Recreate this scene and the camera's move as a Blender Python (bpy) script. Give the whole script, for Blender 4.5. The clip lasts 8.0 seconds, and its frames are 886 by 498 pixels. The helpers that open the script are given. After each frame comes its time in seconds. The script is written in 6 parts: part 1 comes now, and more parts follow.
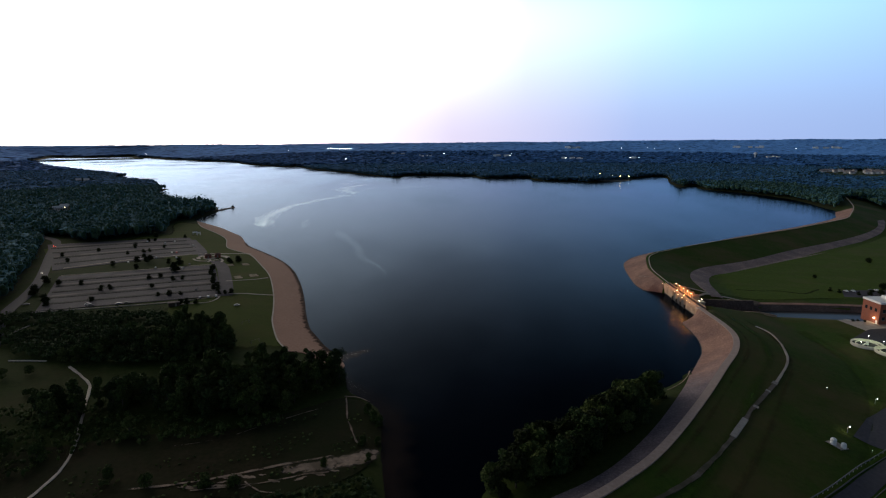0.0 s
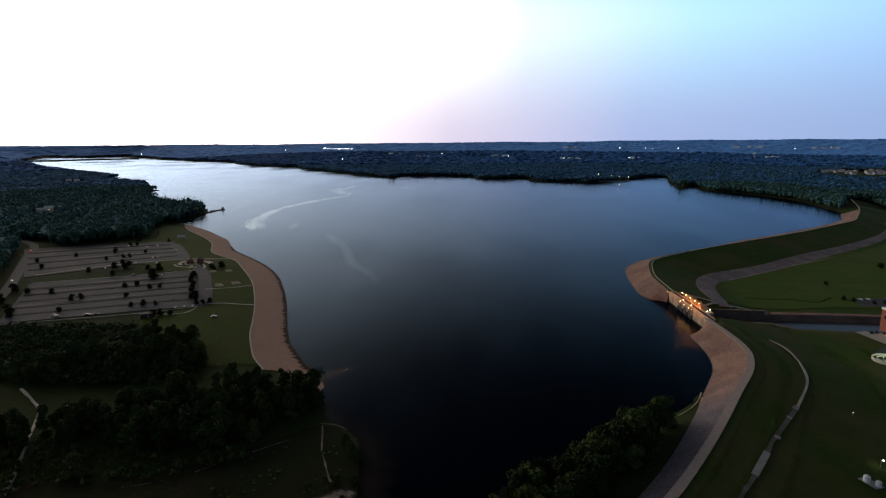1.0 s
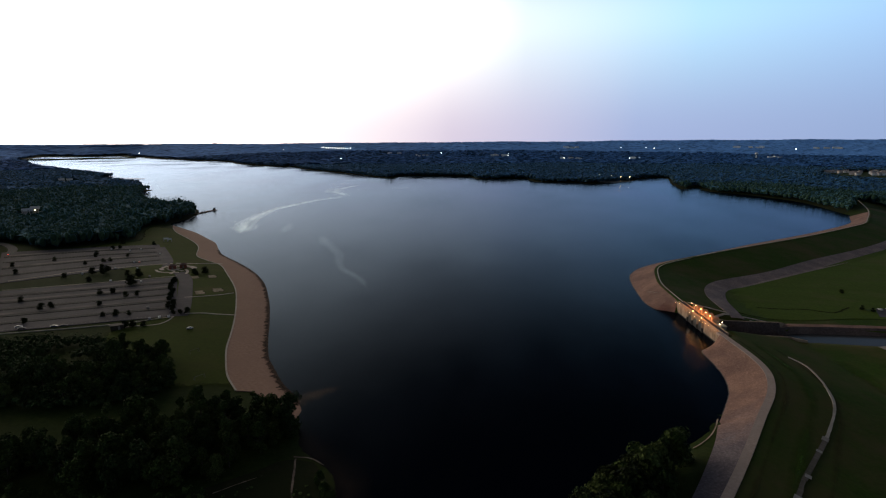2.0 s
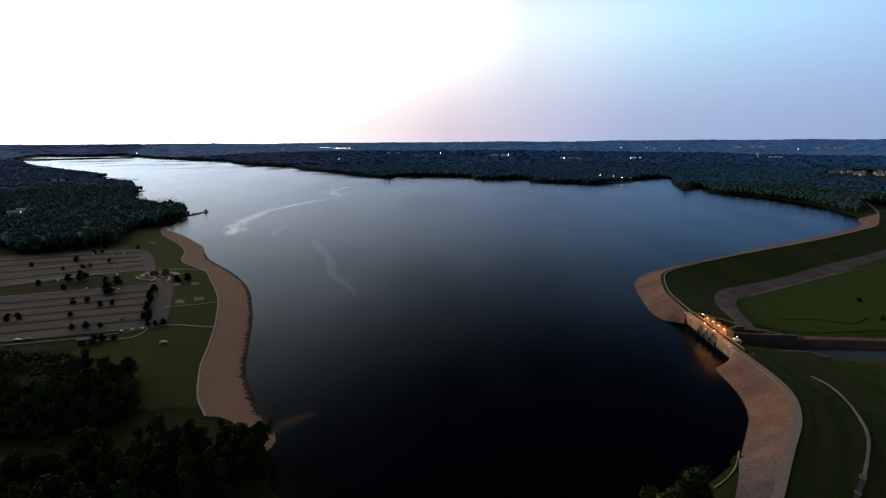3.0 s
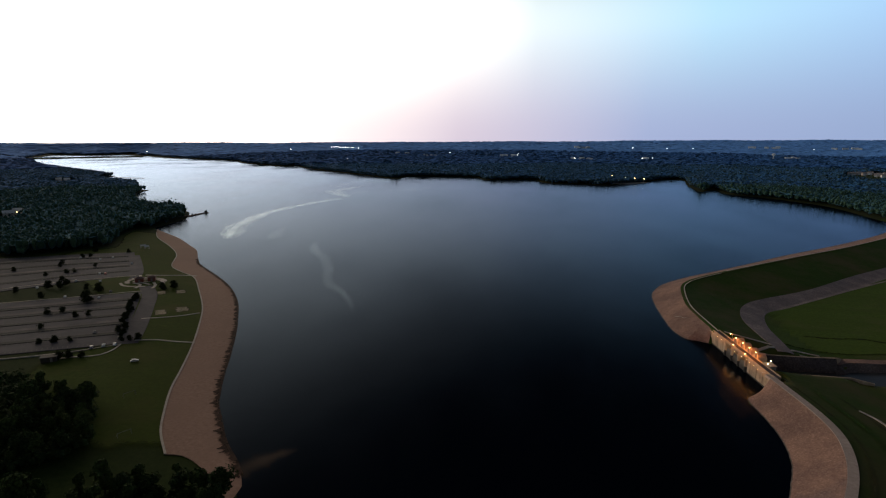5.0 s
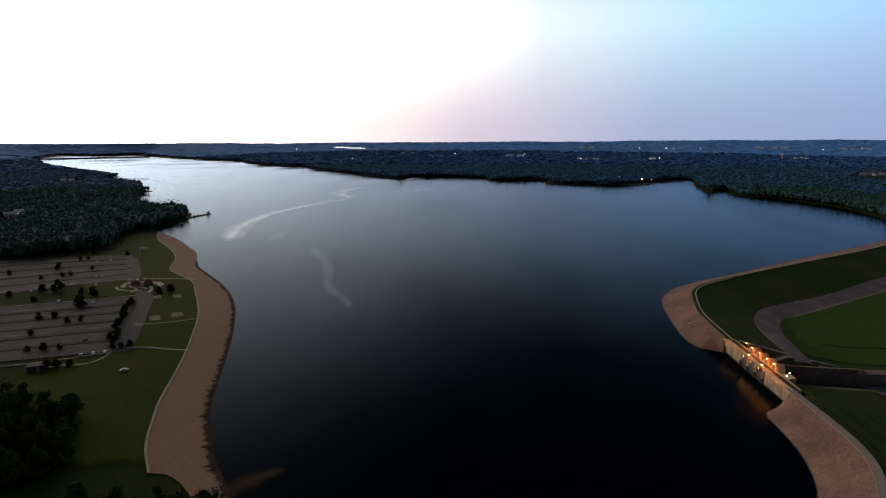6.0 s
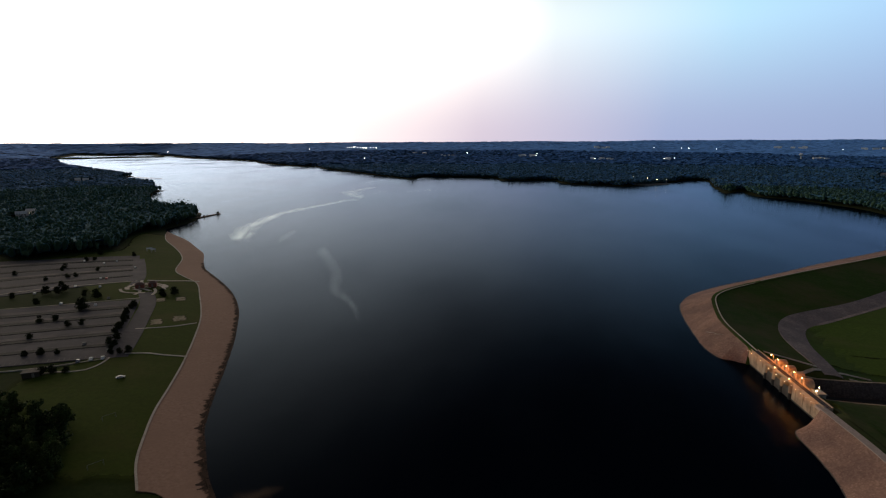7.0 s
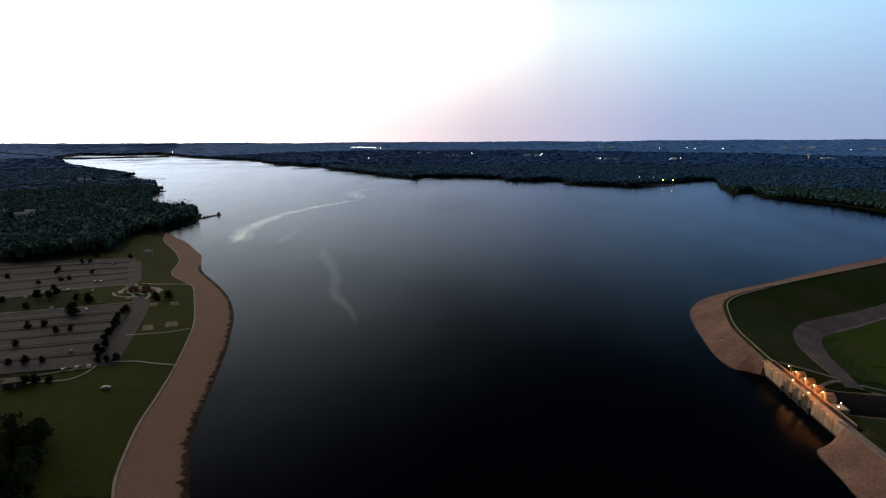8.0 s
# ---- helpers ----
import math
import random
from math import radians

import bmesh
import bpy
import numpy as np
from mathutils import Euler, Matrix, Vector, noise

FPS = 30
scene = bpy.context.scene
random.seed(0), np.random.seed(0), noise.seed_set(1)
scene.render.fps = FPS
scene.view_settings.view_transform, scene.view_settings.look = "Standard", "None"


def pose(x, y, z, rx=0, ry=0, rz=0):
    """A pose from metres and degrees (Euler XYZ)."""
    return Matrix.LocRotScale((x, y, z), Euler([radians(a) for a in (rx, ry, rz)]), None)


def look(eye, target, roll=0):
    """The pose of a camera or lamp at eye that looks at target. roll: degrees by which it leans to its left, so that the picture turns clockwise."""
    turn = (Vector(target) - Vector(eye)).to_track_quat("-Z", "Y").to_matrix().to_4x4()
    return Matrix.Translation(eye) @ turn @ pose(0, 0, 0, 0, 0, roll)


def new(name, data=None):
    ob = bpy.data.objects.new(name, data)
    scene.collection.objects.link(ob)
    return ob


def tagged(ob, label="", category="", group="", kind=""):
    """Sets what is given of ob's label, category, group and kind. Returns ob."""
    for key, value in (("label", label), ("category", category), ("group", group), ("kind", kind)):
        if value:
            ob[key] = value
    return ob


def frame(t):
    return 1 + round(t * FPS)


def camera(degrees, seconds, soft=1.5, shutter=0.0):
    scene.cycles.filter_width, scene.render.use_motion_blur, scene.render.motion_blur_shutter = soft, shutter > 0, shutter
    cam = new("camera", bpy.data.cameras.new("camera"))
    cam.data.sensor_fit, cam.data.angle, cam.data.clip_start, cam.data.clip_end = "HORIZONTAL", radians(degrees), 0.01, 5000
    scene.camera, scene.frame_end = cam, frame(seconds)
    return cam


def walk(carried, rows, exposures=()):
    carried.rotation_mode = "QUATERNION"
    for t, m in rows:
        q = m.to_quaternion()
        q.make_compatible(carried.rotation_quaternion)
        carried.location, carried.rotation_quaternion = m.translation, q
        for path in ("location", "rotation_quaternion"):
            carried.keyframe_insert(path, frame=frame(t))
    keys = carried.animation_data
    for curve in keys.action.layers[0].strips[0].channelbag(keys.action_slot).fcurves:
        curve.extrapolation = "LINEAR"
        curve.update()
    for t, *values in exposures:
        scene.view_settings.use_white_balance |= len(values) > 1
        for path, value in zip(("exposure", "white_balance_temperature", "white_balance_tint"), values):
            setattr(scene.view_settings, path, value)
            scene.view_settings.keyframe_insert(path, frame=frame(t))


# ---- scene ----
cam = camera(77.7, 8.0, 1.15)
PATH = [
    (0, (0.459, -12.259, 100.593), (0.107, -10.328, 100.21), -0.3),
    (0.5, (0.595, -1.264, 100.615), (0.244, 0.668, 100.231), -0.3),
    (1, (0.718, 9.727, 100.621), (0.372, 11.659, 100.238), -0.3),
    (1.5, (0.771, 20.695, 100.618), (0.425, 22.627, 100.234), -0.2),
    (3, (0.306, 53.325, 100.561), (-0.039, 55.257, 100.176), -0.2),
    (3.5, (0.256, 62.412, 100.564), (-0.087, 64.345, 100.181), -0.1),
    (4, (0.279, 69.422, 100.563), (-0.073, 71.353, 100.178), -0.2),
    (4.5, (0.267, 75.316, 100.563), (-0.101, 77.243, 100.177), -0.1),
    (6, (-0.104, 91.937, 100.584), (-0.503, 93.858, 100.199), -0.1),
    (6.5, (-0.309, 97.489, 100.583), (-0.73, 99.406, 100.198), -0.1),
    (7, (-0.561, 103.077, 100.567), (-1.003, 104.989, 100.181), -0.1),
    (7.5, (-0.859, 108.742, 100.53), (-1.309, 110.652, 100.144), -0.1),
    (8, (-1.175, 114.442, 100.504), (-1.633, 116.35, 100.118), -0.1),
]
walk(cam, [(t, look(eye, target, roll)) for t, eye, target, roll in PATH], [(0, 0.2, 6000, 9), (0.5, 0.16, 6080, 9), (1.5, 0.02, 6300, 9), (3.0, -0.05, 6500, 9), (4.0, -0.06, 6560, 9), (8, -0.06, 6620, 10)])

# ---------------------------------------------------------------- light
world = bpy.data.worlds.new("dusk_sky")
scene.world = world
world.use_nodes = True
wn, wl = world.node_tree.nodes, world.node_tree.links
SUN_TURN = radians(55.0)  # to the left of +y


def sky_ramp(fac, stops):
    r = wn.new("ShaderNodeValToRGB")
    while len(r.color_ramp.elements) < len(stops):
        r.color_ramp.elements.new(0.5)
    for e, (at, c) in zip(r.color_ramp.elements, stops):
        e.position, e.color = at, (*c, 1)
    wl.new(fac, r.inputs["Fac"])
    return r.outputs["Color"]


def sky_range(value, a, b, lo, hi, kind="SMOOTHSTEP"):
    r = wn.new("ShaderNodeMapRange")
    r.interpolation_type = kind
    for k, v in zip(("From Min", "From Max", "To Min", "To Max"), (a, b, lo, hi)):
        r.inputs[k].default_value = v
    wl.new(value, r.inputs["Value"])
    return r.outputs["Result"]


# evening sky: a clear sky with the sun low, and a bright haze round the sunset that fades overhead and behind
sky = wn.new("ShaderNodeTexSky")
sky.sky_type = "NISHITA"
sky.sun_disc = False
sky.sun_elevation = radians(6.0)
sky.sun_rotation = -SUN_TURN
sky.dust_density = 3.0
sky.ozone_density = 3.0
place = wn.new("ShaderNodeTexCoord")
split = wn.new("ShaderNodeSeparateXYZ")
wl.new(place.outputs["Generated"], split.inputs[0])
flat = wn.new("ShaderNodeVectorMath")
flat.operation = "MULTIPLY"
flat.inputs[1].default_value = (1, 1, 0)
wl.new(place.outputs["Generated"], flat.inputs[0])
unit = wn.new("ShaderNodeVectorMath")
unit.operation = "NORMALIZE"
wl.new(flat.outputs[0], unit.inputs[0])
toward = wn.new("ShaderNodeVectorMath")
toward.operation = "DOT_PRODUCT"
toward.inputs[1].default_value = (-math.sin(SUN_TURN), math.cos(SUN_TURN), 0)
wl.new(unit.outputs[0], toward.inputs[0])
side = sky_range(toward.outputs["Value"], -1, 1, 0, 1, "LINEAR")
GAIN = 4.0  # the ramps hold a quarter of the light
low = sky_ramp(side, [(0.0, (0.024, 0.022, 0.026)), (0.5, (0.076, 0.104, 0.168)), (0.72, (0.101, 0.120, 0.184)), (0.85, (0.188, 0.165, 0.196)), (0.92, (0.30, 0.26, 0.26)), (0.965, (0.66, 0.55, 0.48)), (1.0, (1.0, 0.88, 0.76))])
high = sky_ramp(side, [(0.0, (0.022, 0.021, 0.026)), (0.5, (0.098, 0.164, 0.272)), (0.68, (0.146, 0.238, 0.296)), (0.80, (0.250, 0.286, 0.296)), (1.0, (0.89, 0.76, 0.6))])
haze = wn.new("ShaderNodeMix")
haze.data_type = "RGBA"
wl.new(sky_range(split.outputs["Z"], 0.0, 0.26, 0, 1), haze.inputs[0])
wl.new(low, haze.inputs[6])
wl.new(high, haze.inputs[7])
over = wn.new("ShaderNodeMix")
over.data_type = "RGBA"
# the glow reaches higher on the sunset's side
reach = wn.new("ShaderNodeMath")
reach.operation = "SUBTRACT"
wl.new(split.outputs["Z"], reach.inputs[0])
wl.new(sky_range(side, 0.84, 1.0, 0.0, 0.21), reach.inputs[1])
wl.new(sky_range(reach.outputs[0], 0.17, 0.40, 0, 1), over.inputs[0])
wl.new(haze.outputs[2], over.inputs[6])
over.inputs[7].default_value = (0.009, 0.010, 0.012, 1)
bg = wn["Background"]
wl.new(over.outputs[2], bg.inputs[0])
bg.inputs[1].default_value = GAIN
clear = wn.new("ShaderNodeBackground")
clear.inputs[1].default_value = 0.006
wl.new(sky.outputs[0], clear.inputs[0])
both = wn.new("ShaderNodeAddShader")
wl.new(bg.outputs[0], both.inputs[0])
wl.new(clear.outputs[0], both.inputs[1])
wl.new(both.outputs[0], wn["World Output"].inputs[0])


# ---------------------------------------------------------------- plan: curves and terrain
def smooth(pts, n=6, closed=False):
    """Catmull-Rom curve through the points, n steps between each two."""
    p = np.array(pts, float)
    q = np.vstack([p[-1], p, p[:2]]) if closed else np.vstack([2 * p[0] - p[1], p, 2 * p[-1] - p[-2]])
    t = (np.arange(n) / n)[:, None]
    out = []
    for i in range(len(q) - 3):
        a, b, c, d = q[i:i + 4]
        out.append(0.5 * (2 * b + (c - a) * t + (2 * a - 5 * b + 4 * c - d) * t**2 + (3 * b - a - 3 * c + d) * t**3))
    if not closed:
        out.append(p[-1:])
    return np.vstack(out)


def resample(p, n):
    s = np.r_[0, np.cumsum(np.linalg.norm(np.diff(p, axis=0), axis=1))]
    u = np.linspace(0, s[-1], n)
    return np.stack([np.interp(u, s, p[:, k]) for k in range(p.shape[1])], 1)


def dist_to(line, x, y):
    """Distance from points to an open polyline."""
    best = np.full(x.shape, 1e12)
    for (ax, ay), (bx, by) in zip(line[:-1], line[1:]):
        dx, dy = bx - ax, by - ay
        k = np.clip(((x - ax) * dx + (y - ay) * dy) / max(dx * dx + dy * dy, 1e-9), 0, 1)
        best = np.minimum(best, (x - ax - k * dx) ** 2 + (y - ay - k * dy) ** 2)
    return np.sqrt(best)


def inside(poly, x, y):
    odd = np.zeros(x.shape, bool)
    for (ax, ay), (bx, by) in zip(poly, np.roll(poly, -1, axis=0)):
        if ay != by:
            odd ^= ((ay > y) != (by > y)) & (x < (bx - ax) * (y - ay) / (by - ay) + ax)
    return odd


# shoreline, going round the lake with the water on the left hand
BEACH_SHORE = [(-453.8, 642.3), (-421.5, 615.4), (-384.6, 587.7), (-346.2, 552.3), (-323.8, 530.8), (-296.9, 493.8), (-282.3, 476.2), (-250, 447.7), (-220.8, 419.2), (-196.2, 388.5),
               (-178.5, 360), (-164.6, 335.4), (-150, 306.9), (-137.7, 281.5), (-126.2, 260), (-117.7, 248.5), (-106.2, 233.8), (-96.2, 223.8), (-89.2, 215.4)]
SOUTH_SHORE = [(-82.3, 202.3), (-76.2, 189.2), (-66.9, 182.3), (-58.5, 174.6), (-53.8, 161.5), (-49.2, 146.2), (-45.4, 134.6), (-40, 119.2), (-32.3, 103.8), (-23.1, 107.7), (-13.8, 129.2), (-9.2, 147.7), (6.2, 170.8),
               (26.2, 192.3), (49.2, 209.2), (60.8, 221.5)]
DAM_SHORE = [(66.2, 233.1), (72.3, 244.6), (77.7, 258.5), (80, 273.1), (80, 284.6), (78.5, 301.5), (84.5, 307.2), (92.3, 308.4), (93.4, 312.5), (86.6, 360), (85, 366.4), (78.3, 368.6), (71.2, 371.2), (66.9, 390.8), (66.2, 420.8),
             (66.9, 444.6), (70, 460.8), (80, 483.1), (101.5, 507.7), (130.8, 535.4), (172.3, 575.4), (207.7, 610), (289.2, 685.4), (369.2, 769.2), (392.3, 812.3)]
EAST_SHORE = [(414.6, 859.2), (415.4, 901.5), (420.8, 973.8), (415.4, 1047.7), (374.6, 1154.6), (327.7, 1214.6), (331.5, 1307.7), (291.5, 1254.6), (293.8, 1318.5), (303.8, 1427.7), (330.8, 1584.6), (311.5, 1630.8), (260.8, 1575.4),
              (217.7, 1484.6), (124.6, 1390), (84.6, 1405.4), (-13.8, 1436.2)]
NORTH_SHORE = [(-37.7, 1523.8), (-62.3, 1545.4), (-169.2, 1511.5), (-213.8, 1609.2), (-389.2, 1621.5), (-408.5, 1592.3), (-413.1, 1513.1), (-537.7, 1638.5), (-687.7, 1788.5), (-870.8, 1971.5), (-1000, 2153.1),
               (-1073.8, 2149.2), (-1414.6, 2426.9), (-1568.5, 2637.7), (-1833.8, 2797.7), (-2331, 3085), (-2590, 3316), (-2825, 3448), (-3089, 3742), (-3149, 3452), (-3531, 3458), (-3215, 3082), (-2978, 2776)]
WEST_SHORE = [(-2600, 2480), (-2237, 2160), (-1880, 1887), (-1561, 1680), (-1330, 1530), (-1240, 1475), (-1215, 1400), (-1130, 1312), (-1040, 1275), (-945, 1208), (-850, 1105), (-815, 1083), (-790, 1020),
              (-686, 893), (-619, 825), (-545, 792), (-518, 790), (-492, 758), (-468, 714), (-460, 672)]
LAKE = smooth(BEACH_SHORE + SOUTH_SHORE + DAM_SHORE + EAST_SHORE + NORTH_SHORE + WEST_SHORE, 4, True)
# crest road of the dam: its two edges
CREST_IN = smooth([(-53.8, 70.8), (-15.4, 100), (13.1, 123.8), (25.4, 136.9), (36.2, 150.8), (49.2, 172.3), (63.1, 197.7), (76.9, 224.6), (86.2, 242.3), (91.5, 256.9), (93.5, 269.2), (92.7, 283.8), (90, 301.5),
                   (86.9, 323.1), (83.8, 343.8), (82.6, 364), (81, 382), (79.5, 400), (79.8, 414), (82, 433), (85.5, 452), (91, 465), (102, 479.5), (134, 511), (188, 560), (266, 629), (333, 695), (366, 731), (392.3, 776.9), (419.2, 826.9), (446.2, 884.6), (492.3, 1000)])
def offset(line, d):
    """The curve moved d metres to its right."""
    g = np.gradient(line, axis=0)
    return line + d * np.stack([g[:, 1], -g[:, 0]], 1) / np.maximum(np.linalg.norm(g, axis=1, keepdims=True), 1e-6)


CREST_OUT = offset(CREST_IN, 2.8)
CREST = resample(offset(CREST_IN, 1.4), 130)
CREST_Z = 7.0
LAKE_SIDE = np.vstack([CREST, [(492.3, 6923.1), (-6923.1, 6923.1), (-6923.1, -2307.7), (-84.6, -2307.7), (-84.6, 46.2)]])
# stilling basin and outlet channel below the spillway
CHANNEL = np.array([(96.9, 352.3), (135.4, 352.3), (146.2, 358.5), (201.5, 361.5), (323.1, 364.6), (323.1, 347.7), (230.8, 343.1), (176.9, 336.9), (141.5, 336.9), (132.3, 340), (96.9, 340)], float)
# deep bed of the lake in front of and under the spillway bridge
BRIDGE_BED = np.array([(82, 312), (94.6, 312), (87.4, 363), (76, 365)], float)
AXIS = np.array((-0.199, 0.98))


def lumps(x, y, size, seed=0.0):
    """Gentle rolling, about -1 to 1."""
    u, v = x / size + seed, y / size - seed
    return (np.sin(u + 1.3 * np.sin(0.7 * v)) * np.cos(v * 0.9 + 0.8 * np.sin(u * 0.6)) + 0.5 * np.sin(2.3 * u - 1.7 * v + seed)) / 1.5


def terrain(x, y):
    """Height of the ground over the lake's level, and the distance from the shore (positive on land)."""
    x, y = np.asarray(x, float), np.asarray(y, float)
    sd = dist_to(np.vstack([LAKE, LAKE[:1]]), x, y)
    sd = np.where(inside(LAKE, x, y), -sd, sd)
    land = np.maximum(sd, 0)
    h = 3.6 * (1 - np.exp(-land / 32)) + 0.5 * lumps(x, y, 46) * np.clip(land / 60, 0, 1) + 4 * lumps(x, y, 250, 2.0) * np.clip((land - 270) / 380, 0, 1)
    depth = x * AXIS[0] + y * AXIS[1]
    far = np.clip((depth - 2600) / 1900, 0, 1)
    h = h + ((80 + 12 * np.clip(x / 3000, -0.8, 0.5)) * far**1.6 + 2 * lumps(x, y, 320, 5.0) * far) * np.clip(land / (420 - 120 * far), 0, 1)
    # dam: straight upstream face, flat crest, long downstream slope
    dc = dist_to(CREST, x, y)
    lake_side = inside(LAKE_SIDE, x, y)
    gap = np.maximum(dc - 1.5, 0)
    near_dam = (dc < 58) & lake_side & (y > 46)
    face = CREST_Z * land / np.maximum(land + gap, 0.01)
    wide = np.clip((land + gap - 46) / 23, 0, 1)
    h = np.where(near_dam, face * (1 - wide) + h * wide, h)
    down = np.maximum(CREST_Z - 0.22 * gap, -3.9 + 0.4 * lumps(x, y, 54, 1.0))
    away = np.clip((dc - 320) / 300, 0, 1) * np.clip((y - 540) / 230, 0, 1)
    h = np.where(~lake_side, down * (1 - away) + (h + 2) * away, h)
    inner = inside(CHANNEL, x, y)
    bank = dist_to(np.vstack([CHANNEL, CHANNEL[:1]]), x, y)
    h = np.where(~lake_side & (x > 95), np.minimum(h, np.where(y > 349, 0.1, -2.3) + 0.5 * np.maximum(bank - 3, 0)), h)
    h = np.where(inner & ~lake_side, -8.5, h)
    h = np.where(sd < 0, -np.minimum(-sd * 0.12, 5.0), h)
    return np.where(inside(BRIDGE_BED, x, y), -4.0, h), sd


def ground_z(x, y):
    return float(terrain(np.array([x]), np.array([y]))[0][0])



# ---------------------------------------------------------------- materials
def material(name, rough=0.9, metal=0.0, spec=0.3):
    m = bpy.data.materials.new(name)
    m.use_nodes = True
    n, l = m.node_tree.nodes, m.node_tree.links
    b = n["Principled BSDF"]
    b.inputs["Roughness"].default_value = rough
    b.inputs["Metallic"].default_value = metal
    b.inputs["Specular IOR Level"].default_value = spec
    return m, n, l, b


def noise_node(n, l, scale, detail=4.0, rough=0.6, coord=None, stretch=None):
    t = n.new("ShaderNodeTexNoise")
    t.inputs["Scale"].default_value, t.inputs["Detail"].default_value, t.inputs["Roughness"].default_value = scale, detail, rough
    if coord is None:
        g = n.new("ShaderNodeNewGeometry")
        coord = g.outputs["Position"]
    if stretch:
        mp = n.new("ShaderNodeMapping")
        mp.inputs["Scale"].default_value = stretch[:3]
        if len(stretch) > 3:
            mp.inputs["Rotation"].default_value = (0, 0, stretch[3])
        l.new(coord, mp.inputs["Vector"])
        coord = mp.outputs["Vector"]
    l.new(coord, t.inputs["Vector"])
    return t.outputs["Fac"]


def ramp(n, l, fac, stops):
    r = n.new("ShaderNodeValToRGB")
    while len(r.color_ramp.elements) < len(stops):
        r.color_ramp.elements.new(0.5)
    for e, (p, c) in zip(r.color_ramp.elements, stops):
        e.position, e.color = p, (*c, 1) if len(c) == 3 else c
    l.new(fac, r.inputs["Fac"])
    return r.outputs["Color"]


def mix(n, l, fac, a, b, mode="MIX"):
    x = n.new("ShaderNodeMix")
    x.data_type, x.blend_type = "RGBA", mode
    for sock, v in ((x.inputs[0], fac), (x.inputs[6], a), (x.inputs[7], b)):
        if isinstance(v, (int, float)):
            sock.default_value = v
        elif isinstance(v, tuple):
            sock.default_value = (*v, 1)
        else:
            l.new(v, sock)
    return x.outputs[2]


def bump(n, l, b, height, strength, distance):
    k = n.new("ShaderNodeBump")
    k.inputs["Strength"].default_value, k.inputs["Distance"].default_value = strength, distance
    l.new(height, k.inputs["Height"])
    l.new(k.outputs["Normal"], b.inputs["Normal"])


def two_scale(name, dark, light, patch, small, large, rough=0.9, bumpy=0.3, relief=0.3, stretch=None, spec=0.25, patch_at=(0.48, 0.72)):
    """Grain between two tones, with patches of a third at a larger scale."""
    m, n, l, b = material(name, rough, 0, spec)
    fine = noise_node(n, l, small, 5, 0.65, stretch=stretch)
    grain = ramp(n, l, fine, [(0.3, dark), (0.7, light)])
    mask = ramp(n, l, noise_node(n, l, large, 4, 0.6), [(patch_at[0], (0, 0, 0)), (patch_at[1], (1, 1, 1))])
    l.new(mix(n, l, mask, grain, patch), b.inputs["Base Color"])
    if bumpy:
        bump(n, l, b, fine, bumpy, relief)
    return m


def plain(name, colour, rough=0.7, metal=0.0, grain=0.12, size=3.0, spec=0.3):
    """One colour, with slight blotches and grain."""
    m, n, l, b = material(name, rough, metal, spec)
    f = noise_node(n, l, size, 5, 0.6)
    lo, hi = tuple(c * (1 - grain) for c in colour), tuple(min(1, c * (1 + grain)) for c in colour)
    l.new(ramp(n, l, f, [(0.3, lo), (0.7, hi)]), b.inputs["Base Color"])
    return m


def glow(name, colour, strength):
    m, n, l, b = material(name)
    b.inputs["Base Color"].default_value = (*colour, 1)
    b.inputs["Emission Color"].default_value = (*colour, 1)
    b.inputs["Emission Strength"].default_value = strength
    return m


def foliage(name, dark, light, sheen=0.02, relief=0.8, patches=0.9):
    m, n, l, b = material(name, 0.8, 0, 0.06)
    g = n.new("ShaderNodeNewGeometry")
    o = n.new("ShaderNodeObjectInfo")
    add = n.new("ShaderNodeMath")
    add.operation = "FRACT"
    plus = n.new("ShaderNodeMath")
    l.new(g.outputs["Random Per Island"], plus.inputs[0])
    l.new(o.outputs["Random"], plus.inputs[1])
    l.new(plus.outputs[0], add.inputs[0])
    tone = ramp(n, l, add.outputs[0], [(0.0, dark), (0.55, tuple((a + c) / 2 for a, c in zip(dark, light))), (1.0, light)])
    f = noise_node(n, l, patches, 6, 0.7)
    shade = ramp(n, l, f, [(0.3, (0.45, 0.45, 0.45)), (0.7, (1.35, 1.35, 1.3))])
    l.new(mix(n, l, 1.0, tone, shade, "MULTIPLY"), b.inputs["Base Color"])
    bump(n, l, b, f, relief, 0.8)
    b.inputs["Sheen Weight"].default_value, b.inputs["Sheen Roughness"].default_value = sheen, 0.5
    return m


def make_grass(name, dark, light, dry, mown=None, dry_at=(0.5, 0.75)):
    m, n, l, b = material(name, 0.95, 0, 0.04)
    fine = noise_node(n, l, 0.55, 6, 0.75)
    grain = ramp(n, l, fine, [(0.28, dark), (0.72, light)])
    if mown:
        streak = noise_node(n, l, 0.05, 3, 0.5, stretch=mown)
        grain = mix(n, l, ramp(n, l, streak, [(0.35, (0, 0, 0)), (0.65, (0.55, 0.55, 0.55))]), grain, tuple(c * 0.62 for c in light))
    mask = ramp(n, l, noise_node(n, l, 0.022, 6, 0.68), [(dry_at[0], (0, 0, 0)), (dry_at[1], (0.8, 0.8, 0.8))])
    l.new(mix(n, l, mask, grain, dry), b.inputs["Base Color"])
    bump(n, l, b, fine, 0.5, 0.25)
    return m


